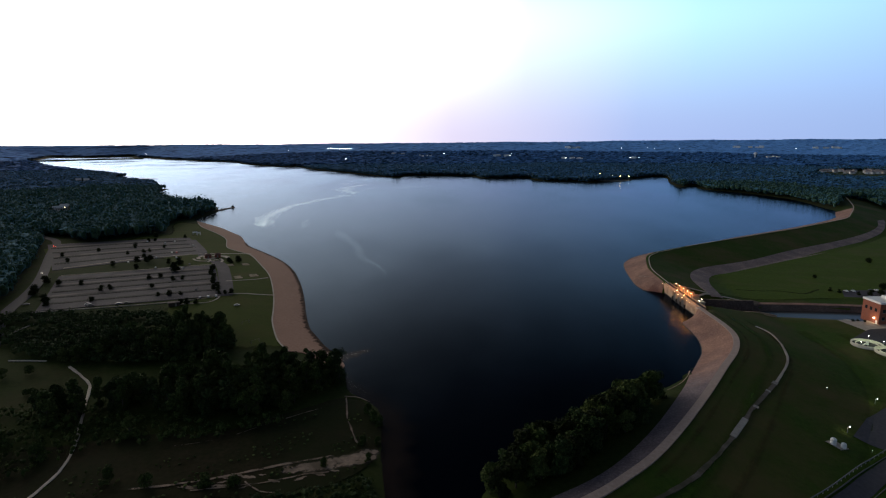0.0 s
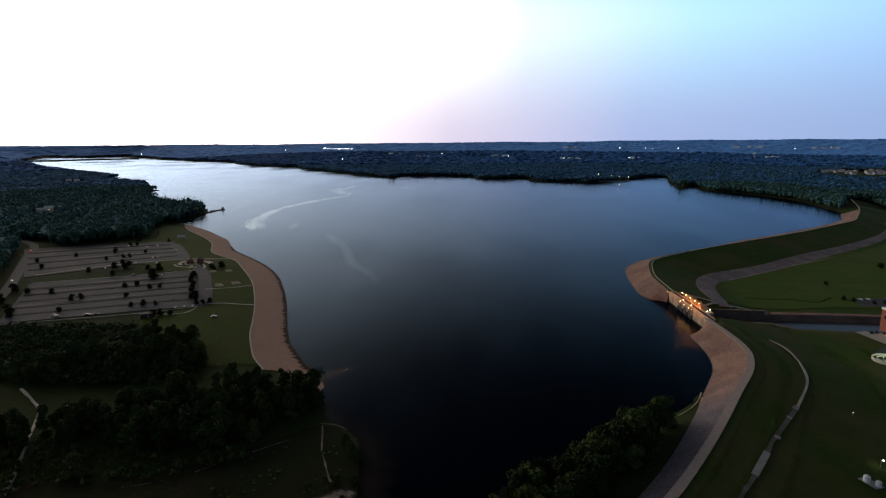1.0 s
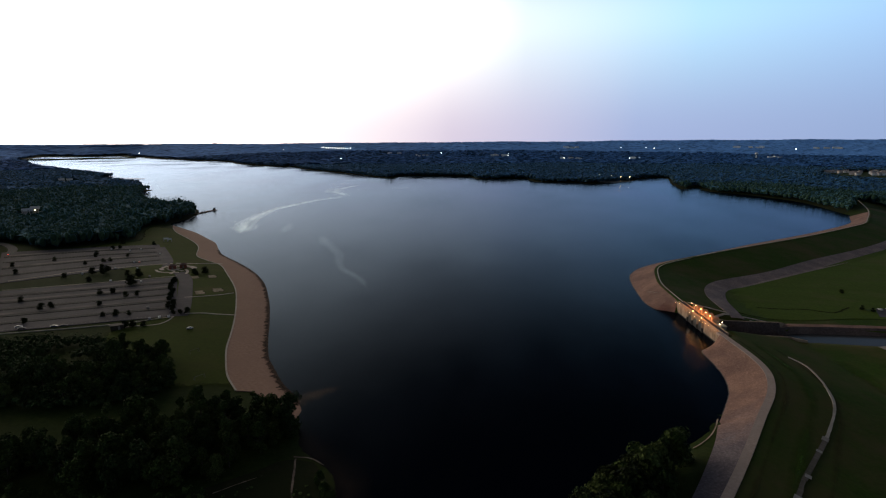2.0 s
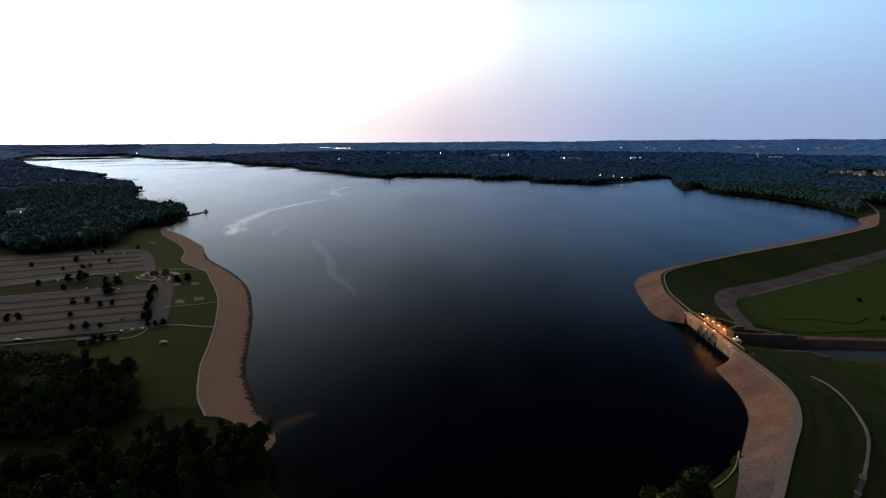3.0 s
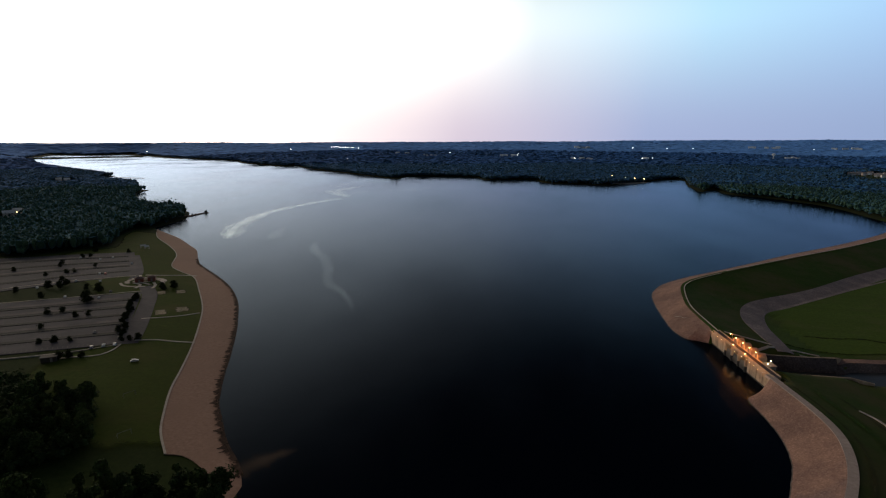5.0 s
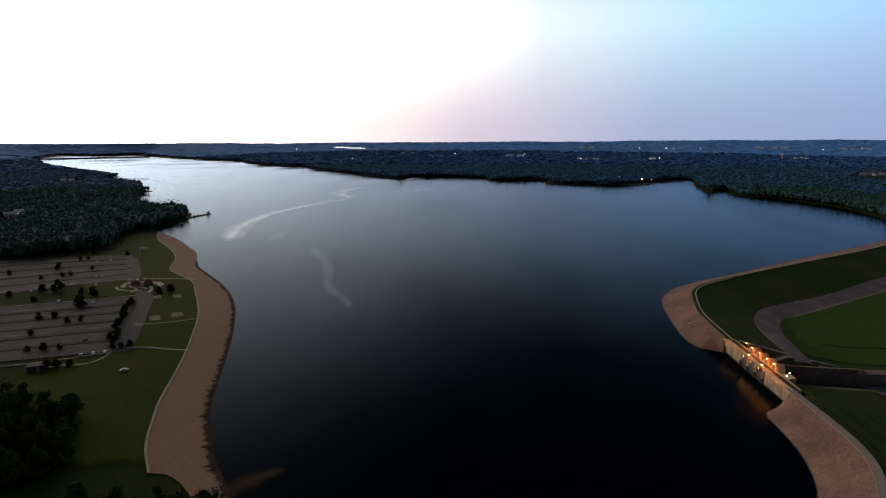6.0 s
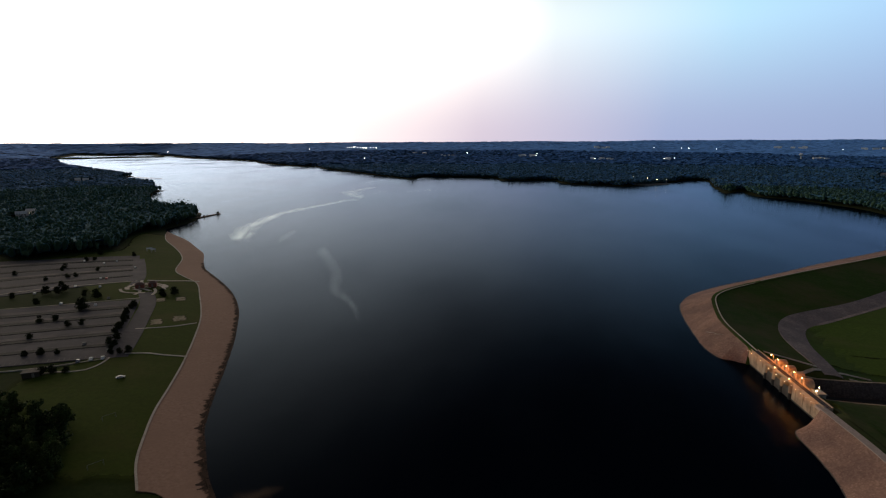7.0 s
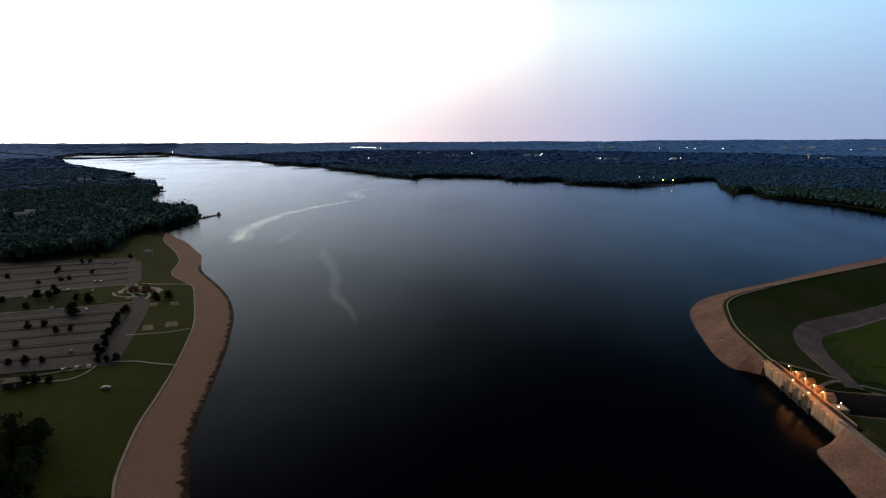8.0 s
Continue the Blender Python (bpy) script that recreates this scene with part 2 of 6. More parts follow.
GRASS = make_grass("rough_grass", (0.014, 0.026, 0.005), (0.036, 0.052, 0.011), (0.048, 0.042, 0.018))
LAWN = make_grass("mown_grass", (0.03, 0.05, 0.005), (0.066, 0.09, 0.011), (0.09, 0.074, 0.024), mown=(0.25, 3.0, 1, 0.7), dry_at=(0.5, 0.8))
SLOPE = make_grass("slope_grass", (0.022, 0.047, 0.007), (0.062, 0.108, 0.016), (0.1, 0.08, 0.033), mown=(0.3, 2.6, 1, -0.3), dry_at=(0.42, 0.64))
FIELD = make_grass("field_grass", (0.044, 0.076, 0.01), (0.092, 0.136, 0.02), (0.105, 0.1, 0.036), mown=(0.25, 2.4, 1, 0.25), dry_at=(0.5, 0.78))
SCRUB = make_grass("scrub", (0.014, 0.0145, 0.006), (0.042, 0.034, 0.018), (0.016, 0.024, 0.007), dry_at=(0.42, 0.6))
FOREST_FLOOR = make_grass("forest_floor", (0.012, 0.018, 0.008), (0.03, 0.036, 0.014), (0.03, 0.03, 0.014))
SAND = two_scale("beach_sand", (0.275, 0.158, 0.112), (0.385, 0.228, 0.165), (0.305, 0.178, 0.128), 0.8, 0.05, 0.95, 0.25, 0.15, stretch=(1, 1, 1))
PALE = two_scale("pale_gravel", (0.42, 0.36, 0.3), (0.6, 0.53, 0.45), (0.36, 0.29, 0.23), 1.2, 0.09, 0.95, 0.3, 0.1)
WRACK = two_scale("wet_sand_and_weed", (0.035, 0.02, 0.014), (0.085, 0.048, 0.034), (0.024, 0.015, 0.011), 0.9, 0.12, 0.9, 0.5, 0.2, spec=0.05)
ASPHALT = two_scale("worn_asphalt", (0.034, 0.031, 0.041), (0.07, 0.062, 0.077), (0.088, 0.077, 0.089), 0.7, 0.05, 0.9, 0.2, 0.05, stretch=(0.35, 2.2, 1, -0.71))
DARK_ASPHALT = two_scale("dark_asphalt", (0.035, 0.035, 0.045), (0.07, 0.068, 0.08), (0.05, 0.048, 0.055), 0.9, 0.06, 0.85, 0.2, 0.05)
CONCRETE = two_scale("concrete", (0.33, 0.3, 0.27), (0.47, 0.43, 0.38), (0.27, 0.235, 0.2), 0.9, 0.12, 0.9, 0.2, 0.05)
ROADTOP = two_scale("crest_road_gravel", (0.32, 0.247, 0.215), (0.46, 0.362, 0.318), (0.37, 0.292, 0.255), 0.9, 0.07, 0.9, 0.2, 0.05)
STALL_PAINT = plain("worn_stall_paint", (0.16, 0.145, 0.135), 0.8)
PAINT_DARK = plain("joint_tar", (0.012, 0.012, 0.012), 0.9)
WHITE = plain("white_paint", (0.78, 0.77, 0.74), 0.5)
STEEL = plain("galvanised_steel", (0.5, 0.5, 0.5), 0.4, 0.7)
BRICK = two_scale("red_brick_wall", (0.2, 0.065, 0.04), (0.34, 0.12, 0.075), (0.24, 0.1, 0.07), 2.2, 0.2, 0.9, 0.3, 0.05)
BARK = two_scale("bark", (0.045, 0.034, 0.025), (0.1, 0.08, 0.06), (0.07, 0.06, 0.045), 3.0, 0.5, 0.95, 0.6, 0.1)
LEAVES = foliage("leaves", (0.024, 0.042, 0.01), (0.084, 0.118, 0.028))
LEAVES_PALE = foliage("willow_leaves", (0.05, 0.072, 0.018), (0.125, 0.155, 0.044))
LEAVES_DEEP = foliage("deep_green_leaves", (0.016, 0.032, 0.009), (0.06, 0.09, 0.026))
LEAVES_DARK = foliage("dark_leaves", (0.010, 0.016, 0.004), (0.026, 0.036, 0.008))
# distance haze is put into these leaves: cool tones, more sheen farther out
CANOPY = foliage("hazed_forest_leaves", (0.026, 0.058, 0.03), (0.072, 0.122, 0.06), 0.3, 0.25)
CANOPY_MID = foliage("hazed_wood_leaves", (0.022, 0.044, 0.034), (0.05, 0.08, 0.056), 0.42, 0.1)
CANOPY_FAR = foliage("hazed_distant_leaves", (0.012, 0.022, 0.018), (0.03, 0.048, 0.038), 0.48, 0.0, 0.011)
CANOPY_EDGE = foliage("hazed_horizon_leaves", (0.014, 0.026, 0.022), (0.03, 0.046, 0.04), 0.62, 0.0, 0.006)
# blue sheen tint stands in for the haze
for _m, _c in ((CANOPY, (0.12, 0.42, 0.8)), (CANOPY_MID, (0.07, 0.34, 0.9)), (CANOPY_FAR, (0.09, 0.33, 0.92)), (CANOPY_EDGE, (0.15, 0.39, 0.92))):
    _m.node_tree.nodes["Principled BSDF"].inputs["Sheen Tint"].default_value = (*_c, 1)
GLASS = plain("dark_window_glass", (0.02, 0.025, 0.03), 0.08, 0, 0.05, spec=0.6)
ROOF = two_scale("shingle_roof", (0.1, 0.085, 0.075), (0.17, 0.145, 0.125), (0.13, 0.11, 0.1), 2.0, 0.3, 0.9, 0.2, 0.05)


def make_riprap(name="riprap_stone", tones=((0.0, (0.22, 0.13, 0.102)), (0.6, (0.285, 0.173, 0.136)), (1.0, (0.35, 0.219, 0.175))), other=None):
    """Broken stone; other is a second kind of stone that takes over towards the southern end of the dam."""
    m, n, l, b = material(name, 0.95, 0, 0.2)
    g = n.new("ShaderNodeNewGeometry")
    v = n.new("ShaderNodeTexVoronoi")
    v.inputs["Scale"].default_value = 1.7
    l.new(g.outputs["Position"], v.inputs["Vector"])
    stone = ramp(n, l, v.outputs["Color"], tones)
    if other:
        xyz, far, blot = n.new("ShaderNodeSeparateXYZ"), n.new("ShaderNodeMapRange"), n.new("ShaderNodeMath")
        l.new(g.outputs["Position"], xyz.inputs[0])
        blot.operation = "MULTIPLY_ADD"
        l.new(noise_node(n, l, 0.12, 5, 0.65), blot.inputs[0])
        blot.inputs[1].default_value = 46.0
        l.new(xyz.outputs["Y"], blot.inputs[2])
        far.inputs["From Min"].default_value, far.inputs["From Max"].default_value = 226.0, 262.0
        l.new(blot.outputs[0], far.inputs["Value"])
        stone = mix(n, l, far.outputs[0], ramp(n, l, v.outputs["Color"], other), stone)
    # stones darken towards their rims: shade between them put into the colour
    gap = ramp(n, l, v.outputs["Distance"], [(0.3, (1, 1, 1)), (0.75, (0.86, 0.85, 0.84))])
    base = mix(n, l, 1.0, stone, gap, "MULTIPLY")
    mask = ramp(n, l, noise_node(n, l, 0.07, 5, 0.65), [(0.4, (0.74, 0.72, 0.74)), (0.65, (1.14, 1.1, 1.06))])
    l.new(mix(n, l, 1.0, base, mask, "MULTIPLY"), b.inputs["Base Color"])
    bump(n, l, b, v.outputs["Distance"], 0.35, 0.3)
    return m


def wind_and_waves(n, l, rough_lo, rough_hi):
    """Gloss that changes with the wind's patches, and the height of small waves."""
    wind = noise_node(n, l, 0.006, 5, 0.6, stretch=(1, 0.45, 1, 0.5))
    r = n.new("ShaderNodeMapRange")
    r.inputs["From Min"].default_value, r.inputs["From Max"].default_value = 0.35, 0.65
    r.inputs["To Min"].default_value, r.inputs["To Max"].default_value = rough_lo, rough_hi
    l.new(wind, r.inputs["Value"])
    return r.outputs[0], noise_node(n, l, 2.2, 3, 0.6, stretch=(1, 0.6, 1, 0.6))


def make_water(name, deep, rough_lo, rough_hi, ripple, ior=1.064, tint=(0.48, 0.635, 0.88)):
    """Dark water under a glossy skin that reflects most at a low angle."""
    m, n, l, b = material(name)
    rough, waves = wind_and_waves(n, l, rough_lo, rough_hi)
    under, skin, amount, both = n.new("ShaderNodeBsdfDiffuse"), n.new("ShaderNodeBsdfGlossy"), n.new("ShaderNodeFresnel"), n.new("ShaderNodeMixShader")
    under.inputs["Color"].default_value = (*deep, 1)
    skin.inputs["Color"].default_value = (*tint, 1)
    amount.inputs["IOR"].default_value = ior
    l.new(rough, skin.inputs["Roughness"])
    bump(n, l, skin, waves, ripple, 0.13)
    gust = n.new("ShaderNodeMapRange")
    gust.inputs["From Min"].default_value, gust.inputs["From Max"].default_value = 0.36, 0.64
    gust.inputs["To Min"].default_value, gust.inputs["To Max"].default_value = ripple * 0.45, ripple * 1.45
    l.new(noise_node(n, l, 0.016, 5, 0.62, stretch=(1.0, 0.3, 1, 0.75)), gust.inputs["Value"])
    l.new(gust.outputs[0], skin.inputs["Normal"].links[0].from_node.inputs["Strength"])
    l.new(skin.inputs["Normal"].links[0].from_socket, amount.inputs["Normal"])
    l.new(amount.outputs[0], both.inputs[0])
    l.new(under.outputs[0], both.inputs[1])
    l.new(skin.outputs[0], both.inputs[2])
    l.new(both.outputs[0], n["Material Output"].inputs["Surface"])
    n.remove(b)
    return m


def make_slick(name, colour, most, at, ior=1.09, tint=(0.6, 0.77, 0.86)):
    """A thin film on the water: ragged, fading out to its sides."""
    m, n, l, b = material(name)
    n.remove(b)
    rough, waves = wind_and_waves(n, l, 0.08, 0.2)
    under, skin, amount, film, clear, both = (n.new("ShaderNode" + k) for k in ("BsdfDiffuse", "BsdfGlossy", "Fresnel", "MixShader", "BsdfTransparent", "MixShader"))
    under.inputs["Color"].default_value = (*colour, 1)
    skin.inputs["Color"].default_value = (*tint, 1)
    amount.inputs["IOR"].default_value = ior
    l.new(rough, skin.inputs["Roughness"])
    bump(n, l, skin, waves, 0.2, 0.13)
    l.new(amount.outputs[0], film.inputs[0])
    l.new(under.outputs[0], film.inputs[1])
    l.new(skin.outputs[0], film.inputs[2])
    uv = n.new("ShaderNodeTexCoord")
    sides = n.new("ShaderNodeSeparateXYZ")
    l.new(uv.outputs["UV"], sides.inputs[0])
    edge = ramp(n, l, sides.outputs["X"], [(0.0, (0, 0, 0)), (0.5, (1, 1, 1)), (1.0, (0, 0, 0))])
    ends = ramp(n, l, sides.outputs["Y"], [(0.0, (0, 0, 0)), (0.1, (1, 1, 1)), (0.85, (1, 1, 1)), (1.0, (0, 0, 0))])
    rag = ramp(n, l, noise_node(n, l, 0.045, 6, 0.72), [(at[0], (0, 0, 0)), (at[1], (most, most, most))])
    l.new(mix(n, l, 1.0, mix(n, l, 1.0, edge, ends, "MULTIPLY"), rag, "MULTIPLY"), both.inputs[0])
    l.new(clear.outputs[0], both.inputs[1])
    l.new(film.outputs[0], both.inputs[2])
    l.new(both.outputs[0], n["Material Output"].inputs["Surface"])
    return m


def ragged(name, base, across, at, size=0.5, ends=0.06):
    """A copy of a ground material whose sheet frays at its rims: across gives how full it is from one rim to the other."""
    m = base.copy()
    m.name = name
    n, l = m.node_tree.nodes, m.node_tree.links
    b = n["Principled BSDF"]
    uv = n.new("ShaderNodeTexCoord")
    sides = n.new("ShaderNodeSeparateXYZ")
    l.new(uv.outputs["UV"], sides.inputs[0])
    grey = lambda stops: [(p, (v, v, v)) for p, v in stops]
    wide = ramp(n, l, sides.outputs["X"], grey(across))
    long = ramp(n, l, sides.outputs["Y"], grey([(0, 0), (ends, 1), (1 - ends, 1), (1, 0)]))
    full = mix(n, l, 1.0, mix(n, l, 1.0, wide, long, "MULTIPLY"), noise_node(n, l, size, 6, 0.7), "MULTIPLY")
    l.new(ramp(n, l, full, grey([(at[0], 0), (at[1], 1)])), b.inputs["Alpha"])
    return m


RIPRAP = make_riprap()
NEAR_RIPRAP = make_riprap("near_riprap_stone", other=[(0.0, (0.115, 0.098, 0.112)), (0.6, (0.16, 0.135, 0.152)), (1.0, (0.21, 0.18, 0.2))])
CHUTE_STONE = make_riprap("chute_stone", [(0.0, (0.08, 0.063, 0.06)), (0.6, (0.115, 0.092, 0.086)), (1.0, (0.16, 0.13, 0.12))])
DRAIN_STONE = make_riprap("drain_stone", [(0.0, (0.205, 0.163, 0.156)), (0.6, (0.29, 0.232, 0.22)), (1.0, (0.38, 0.305, 0.288))])
WATER = make_water("lake_water", (0.0006, 0.0018, 0.0048), 0.07, 0.24, 0.42)
SLICK = make_slick("foam_slick", (0.1, 0.105, 0.1), 0.29, (0.3, 0.7), 1.085, (0.64, 0.8, 0.88))
FAINT = make_slick("faint_foam_slick", (0.07, 0.076, 0.078), 0.05, (0.3, 0.72), 1.08, (0.6, 0.77, 0.88))
WET_STONE = two_scale("wet_stone", (0.03, 0.024, 0.021), (0.07, 0.052, 0.044), (0.045, 0.035, 0.03), 1.6, 0.2, 0.6, 0.4, 0.15)
FRESH_STONE = two_scale("fresh_pale_stone", (0.36, 0.27, 0.22), (0.52, 0.41, 0.34), (0.3, 0.22, 0.175), 1.4, 0.4, 0.95, 0.4, 0.2)
SODIUM = glow("sodium_lamp_glass", (1.0, 0.52, 0.18), 25)
WARM_BULB = glow("warm_lamp_glass", (1.0, 0.72, 0.4), 25)
WHITE_BULB = glow("white_lamp_glass", (1.0, 0.95, 0.85), 20)
RED_BULB = glow("red_tail_light", (1.0, 0.06, 0.03), 25)


# ---------------------------------------------------------------- building helpers
def link_mesh(name, verts, faces, mats, parent=None, slots=None, soft=False):
    me = bpy.data.meshes.new(name)
    me.from_pydata([tuple(v) for v in verts] if not isinstance(verts, np.ndarray) else verts.tolist(), [], faces if not isinstance(faces, np.ndarray) else faces.tolist())
    for m in mats if isinstance(mats, (list, tuple)) else [mats]:
        me.materials.append(m)
    if slots is not None:
        me.polygons.foreach_set("material_index", np.asarray(slots, np.int32))
    if soft:
        me.polygons.foreach_set("use_smooth", np.ones(len(me.polygons), bool))
    me.update()
    ob = new(name, me)
    if parent:
        ob.parent = parent
    return ob


def part(name, bm, mat, parent=None, label="", soft=False):
    me = bpy.data.meshes.new(name)
    bm.normal_update()
    bm.to_mesh(me)
    bm.free()
    me.materials.append(mat)
    if soft:
        me.polygons.foreach_set("use_smooth", np.ones(len(me.polygons), bool))
    ob = new(name, me)
    if parent:
        ob.parent = parent
    return tagged(ob, label)


def thing(name, m, label, category, group="", kind=""):
    ob = new(name)
    ob.empty_display_size = 0.5
    ob.matrix_basis = m
    return tagged(ob, label, category, group, kind)


def add_box(bm, sx, sy, sz, m=None, bevel=0.0):
    """A box standing on z = 0 of m."""
    g = bmesh.ops.create_cube(bm, size=1.0, matrix=(m or Matrix()) @ Matrix.Translation((0, 0, sz / 2)) @ Matrix.Diagonal((sx, sy, sz, 1)))
    if bevel:
        edges = list({e for v in g["verts"] for e in v.link_edges})
        bmesh.ops.bevel(bm, geom=edges, offset=bevel, segments=1, affect="EDGES")
    return bm


def add_rod(bm, a, b, r0, r1=None, sides=8):
    a, b = Vector(a), Vector(b)
    d = b - a
    m = Matrix.Translation((a + b) / 2) @ d.to_track_quat("Z", "Y").to_matrix().to_4x4()
    bmesh.ops.create_cone(bm, cap_ends=True, segments=sides, radius1=r0, radius2=r0 if r1 is None else r1, depth=d.length, matrix=m)
    return bm


def box(sx, sy, sz, m=None, bevel=0.0):
    return add_box(bmesh.new(), sx, sy, sz, m, bevel)


def rod(a, b, r0, r1=None, sides=8):
    return add_rod(bmesh.new(), a, b, r0, r1, sides)


def ball(r, m=None, div=1):
    bm = bmesh.new()
    bmesh.ops.create_icosphere(bm, subdivisions=div, radius=r, matrix=m or Matrix())
    return bm


def at_ground(x, y, turn=0.0, lift=-0.15):
    return pose(x, y, ground_z(x, y) + lift, 0, 0, turn)


def drape(name, a, b, across, mat, lift=0.12, za=None, zb=None, label="", category="", kind="structure", n=None, skirt=0.5, wobble=0.0, parent=None):
    """A strip between two curves, lying on the ground or between given edge heights, with a turned-down rim."""
    n = n or max(8, int(np.linalg.norm(np.diff(a, axis=0), axis=1).sum() / 4))
    a, b = resample(np.asarray(a, float), n), resample(np.asarray(b, float), n)
    if wobble:
        k = np.arange(n)
        for edge, other, s in ((a, b, 0.0), (b, a, 2.1)):
            d = (edge - other) / np.maximum(np.linalg.norm(edge - other, axis=1, keepdims=True), 1e-6)
            edge += d * (wobble * (np.sin(k * 0.9 + s) * np.sin(k * 0.37 + s) + 0.5 * np.sin(k * 2.3 + s)))[:, None]
    t = np.linspace(0, 1, across + 1)
    xy = a[:, None] * (1 - t)[None, :, None] + b[:, None] * t[None, :, None]
    if za is None:
        z = terrain(xy[..., 0].ravel(), xy[..., 1].ravel())[0].reshape(n, across + 1) + lift
    else:
        z = np.broadcast_to(za, (n,))[:, None] * (1 - t) + np.broadcast_to(zb, (n,))[:, None] * t
    top = np.dstack([xy, z])
    low = top[:, [0, -1]].copy()
    low[..., 2] -= skirt
    v = np.concatenate([low[:, :1], top, low[:, 1:]], 1)
    w = across + 3
    i = (np.arange(n - 1)[:, None] * w + np.arange(w - 1)[None]).ravel()
    f = np.stack([i, i + 1, i + w + 1, i + w], 1)
    ob = link_mesh(name, v.reshape(-1, 3), f, mat, parent, soft=False)
    uv = np.dstack(np.broadcast_arrays(np.r_[0.0, t, 1.0][None, :], np.linspace(0, 1, n)[:, None])).reshape(-1, 2)
    ob.data.uv_layers.new(name="across").data.foreach_set("uv", uv[f.ravel()].astype(np.float32).ravel())
    return tagged(ob, label, category, "", kind) if parent is None else tagged(ob, label)


def line_strip(name, pts, width, mat, lift=0.15, label="", category="path", n=6, wobble=0.0, kind="structure", across=1):
    c = smooth(pts, n) if len(pts) > 2 else np.array(pts, float)
    d = np.gradient(c, axis=0)
    nrm = np.stack([-d[:, 1], d[:, 0]], 1) / np.maximum(np.linalg.norm(d, axis=1, keepdims=True), 1e-6)
    return drape(name, c - nrm * width / 2, c + nrm * width / 2, across, mat, lift, label=label, category=category, kind=kind, wobble=wobble, n=max(6, int(np.linalg.norm(np.diff(c, axis=0), axis=1).sum() / 3)))


# ---------------------------------------------------------------- ground, lake
def graded(a, b, step, grow, end, sign):
    out, s, x = [], step, b if sign > 0 else a
    while abs(x) < end:
        s *= grow
        x += sign * s
        out.append(x)
    return out


def build_ground():
    xs = np.array(sorted(graded(-540, 330, 3.2, 1.045, 7000, -1) + list(np.arange(-540, 330, 3.2)) + graded(-540, 330, 3.2, 1.045, 7000, 1)))
    ys = np.array(sorted([-3000, -1500, -700, -300, -100, 0, 40] + list(np.arange(70, 760, 3.2)) + graded(0, 760, 3.2, 1.03, 7000, 1)))
    gx, gy = np.meshgrid(xs, ys)
    h, sd = terrain(gx.ravel(), gy.ravel())
    h = np.where(sd > 0, h - 0.2 * np.clip(sd / 6, 0, 1), h)
    for top, low in ((NEAR_TOP, NEAR_FOOT), (FAR_TOP, FAR_FOOT)):
        h = np.where(inside(np.vstack([top, low[::-1]]), gx.ravel(), gy.ravel()), h - 1.2, h)
    w = len(xs)
    v = np.stack([gx.ravel(), gy.ravel(), h], 1)
    i = (np.arange(len(ys) - 1)[:, None] * w + np.arange(w - 1)[None]).ravel()
    f = np.stack([i, i + 1, i + w + 1, i + w], 1)
    c = v[f].mean(1)
    wood = in_forest(c[:, 0], c[:, 1])
    below = ~wood & ~inside(LAKE_SIDE, c[:, 0], c[:, 1]) & (c[:, 1] < 900)
    ob = link_mesh("ground", v, f, [GRASS, FOREST_FLOOR, SLOPE], slots=np.where(below, 2, wood.astype(int)), soft=True)
    tagged(ob, "rough grass and woodland floor sloping to the lake", "ground", "", "structure")
    d = np.roll(LAKE, -1, axis=0) - np.roll(LAKE, 1, axis=0)
    side = np.stack([d[:, 1], -d[:, 0]], 1) / np.maximum(np.linalg.norm(d, axis=1, keepdims=True), 1e-6)
    turn = np.sum(LAKE[:, 0] * np.roll(LAKE[:, 1], -1) - np.roll(LAKE[:, 0], -1) * LAKE[:, 1])
    rim = LAKE + side * (1.6 if turn > 0 else -1.6)
    rim = rim if turn > 0 else rim[::-1]
    lake = link_mesh("lake", np.c_[rim, np.zeros(len(rim))], [list(range(len(rim)))], WATER)
    tagged(lake, "dark rippled reservoir water mirroring the evening sky", "lake", "", "structure")


def along(line, y0, y1):
    return line[(line[:, 1] >= y0) & (line[:, 1] <= y1)]


# edges of the stone faces of the dam, either side of the spillway
NEAR_TOP = along(CREST_IN, 95, 309.5)
NEAR_FOOT = np.vstack([smooth([(-22, 103), (6, 125), (19, 136.5), (31, 153), (44.5, 177), (58.5, 208), (67.2, 232.5), (72.3, 244.6), (77.7, 258.5), (80, 273.1), (80, 284.6), (78.5, 301.5)]), [(80, 305), (86, 309.5)]])
FAR_TOP = along(CREST_IN, 366, 850)
FAR_FOOT = np.vstack([[(81, 365.5), (77.7, 366.9), (70, 369.2)], smooth([(66.9, 378), (65.6, 390.8), (65, 420.8), (65.8, 444.6), (69, 461.5), (79, 484), (100, 509), (130, 537), (171, 577), (206, 612), (288, 687), (368, 771), (391, 814), (405, 845)])])


FOREST_WEST = np.array([(-452, 458), (-439, 469), (-430, 487), (-416, 507), (-406, 520), (-444, 576), (-464, 619), (-455, 640), (-430, 700), (-470, 800), (-560, 905), (-700, 985), (-760, 1060), (-790, 1130), (-940, 1270), (-1040, 1420), (-1140, 1480), (-1300, 1640), (-2100, 2220), (-2900, 2750), (-7000, 3400), (-7000, -500),
                        (-430, 60), (-318, 235), (-345, 285), (-380, 325), (-430, 384), (-472, 430), (-500, 455), (-560, 492), (-500, 480)], float)
FOREST_EAST = np.array([(420, 875), (436, 900), (452, 930), (478, 1000), (520, 985), (505, 930), (520, 880), (640, 800), (6900, 800), (6900, 6900), (-6900, 6900), (-6900, 3450), (-2990, 2780), (-2500, 3000), (0, 1200), (300, 1000)], float)
HOUSES = (850.0, 1700.0)


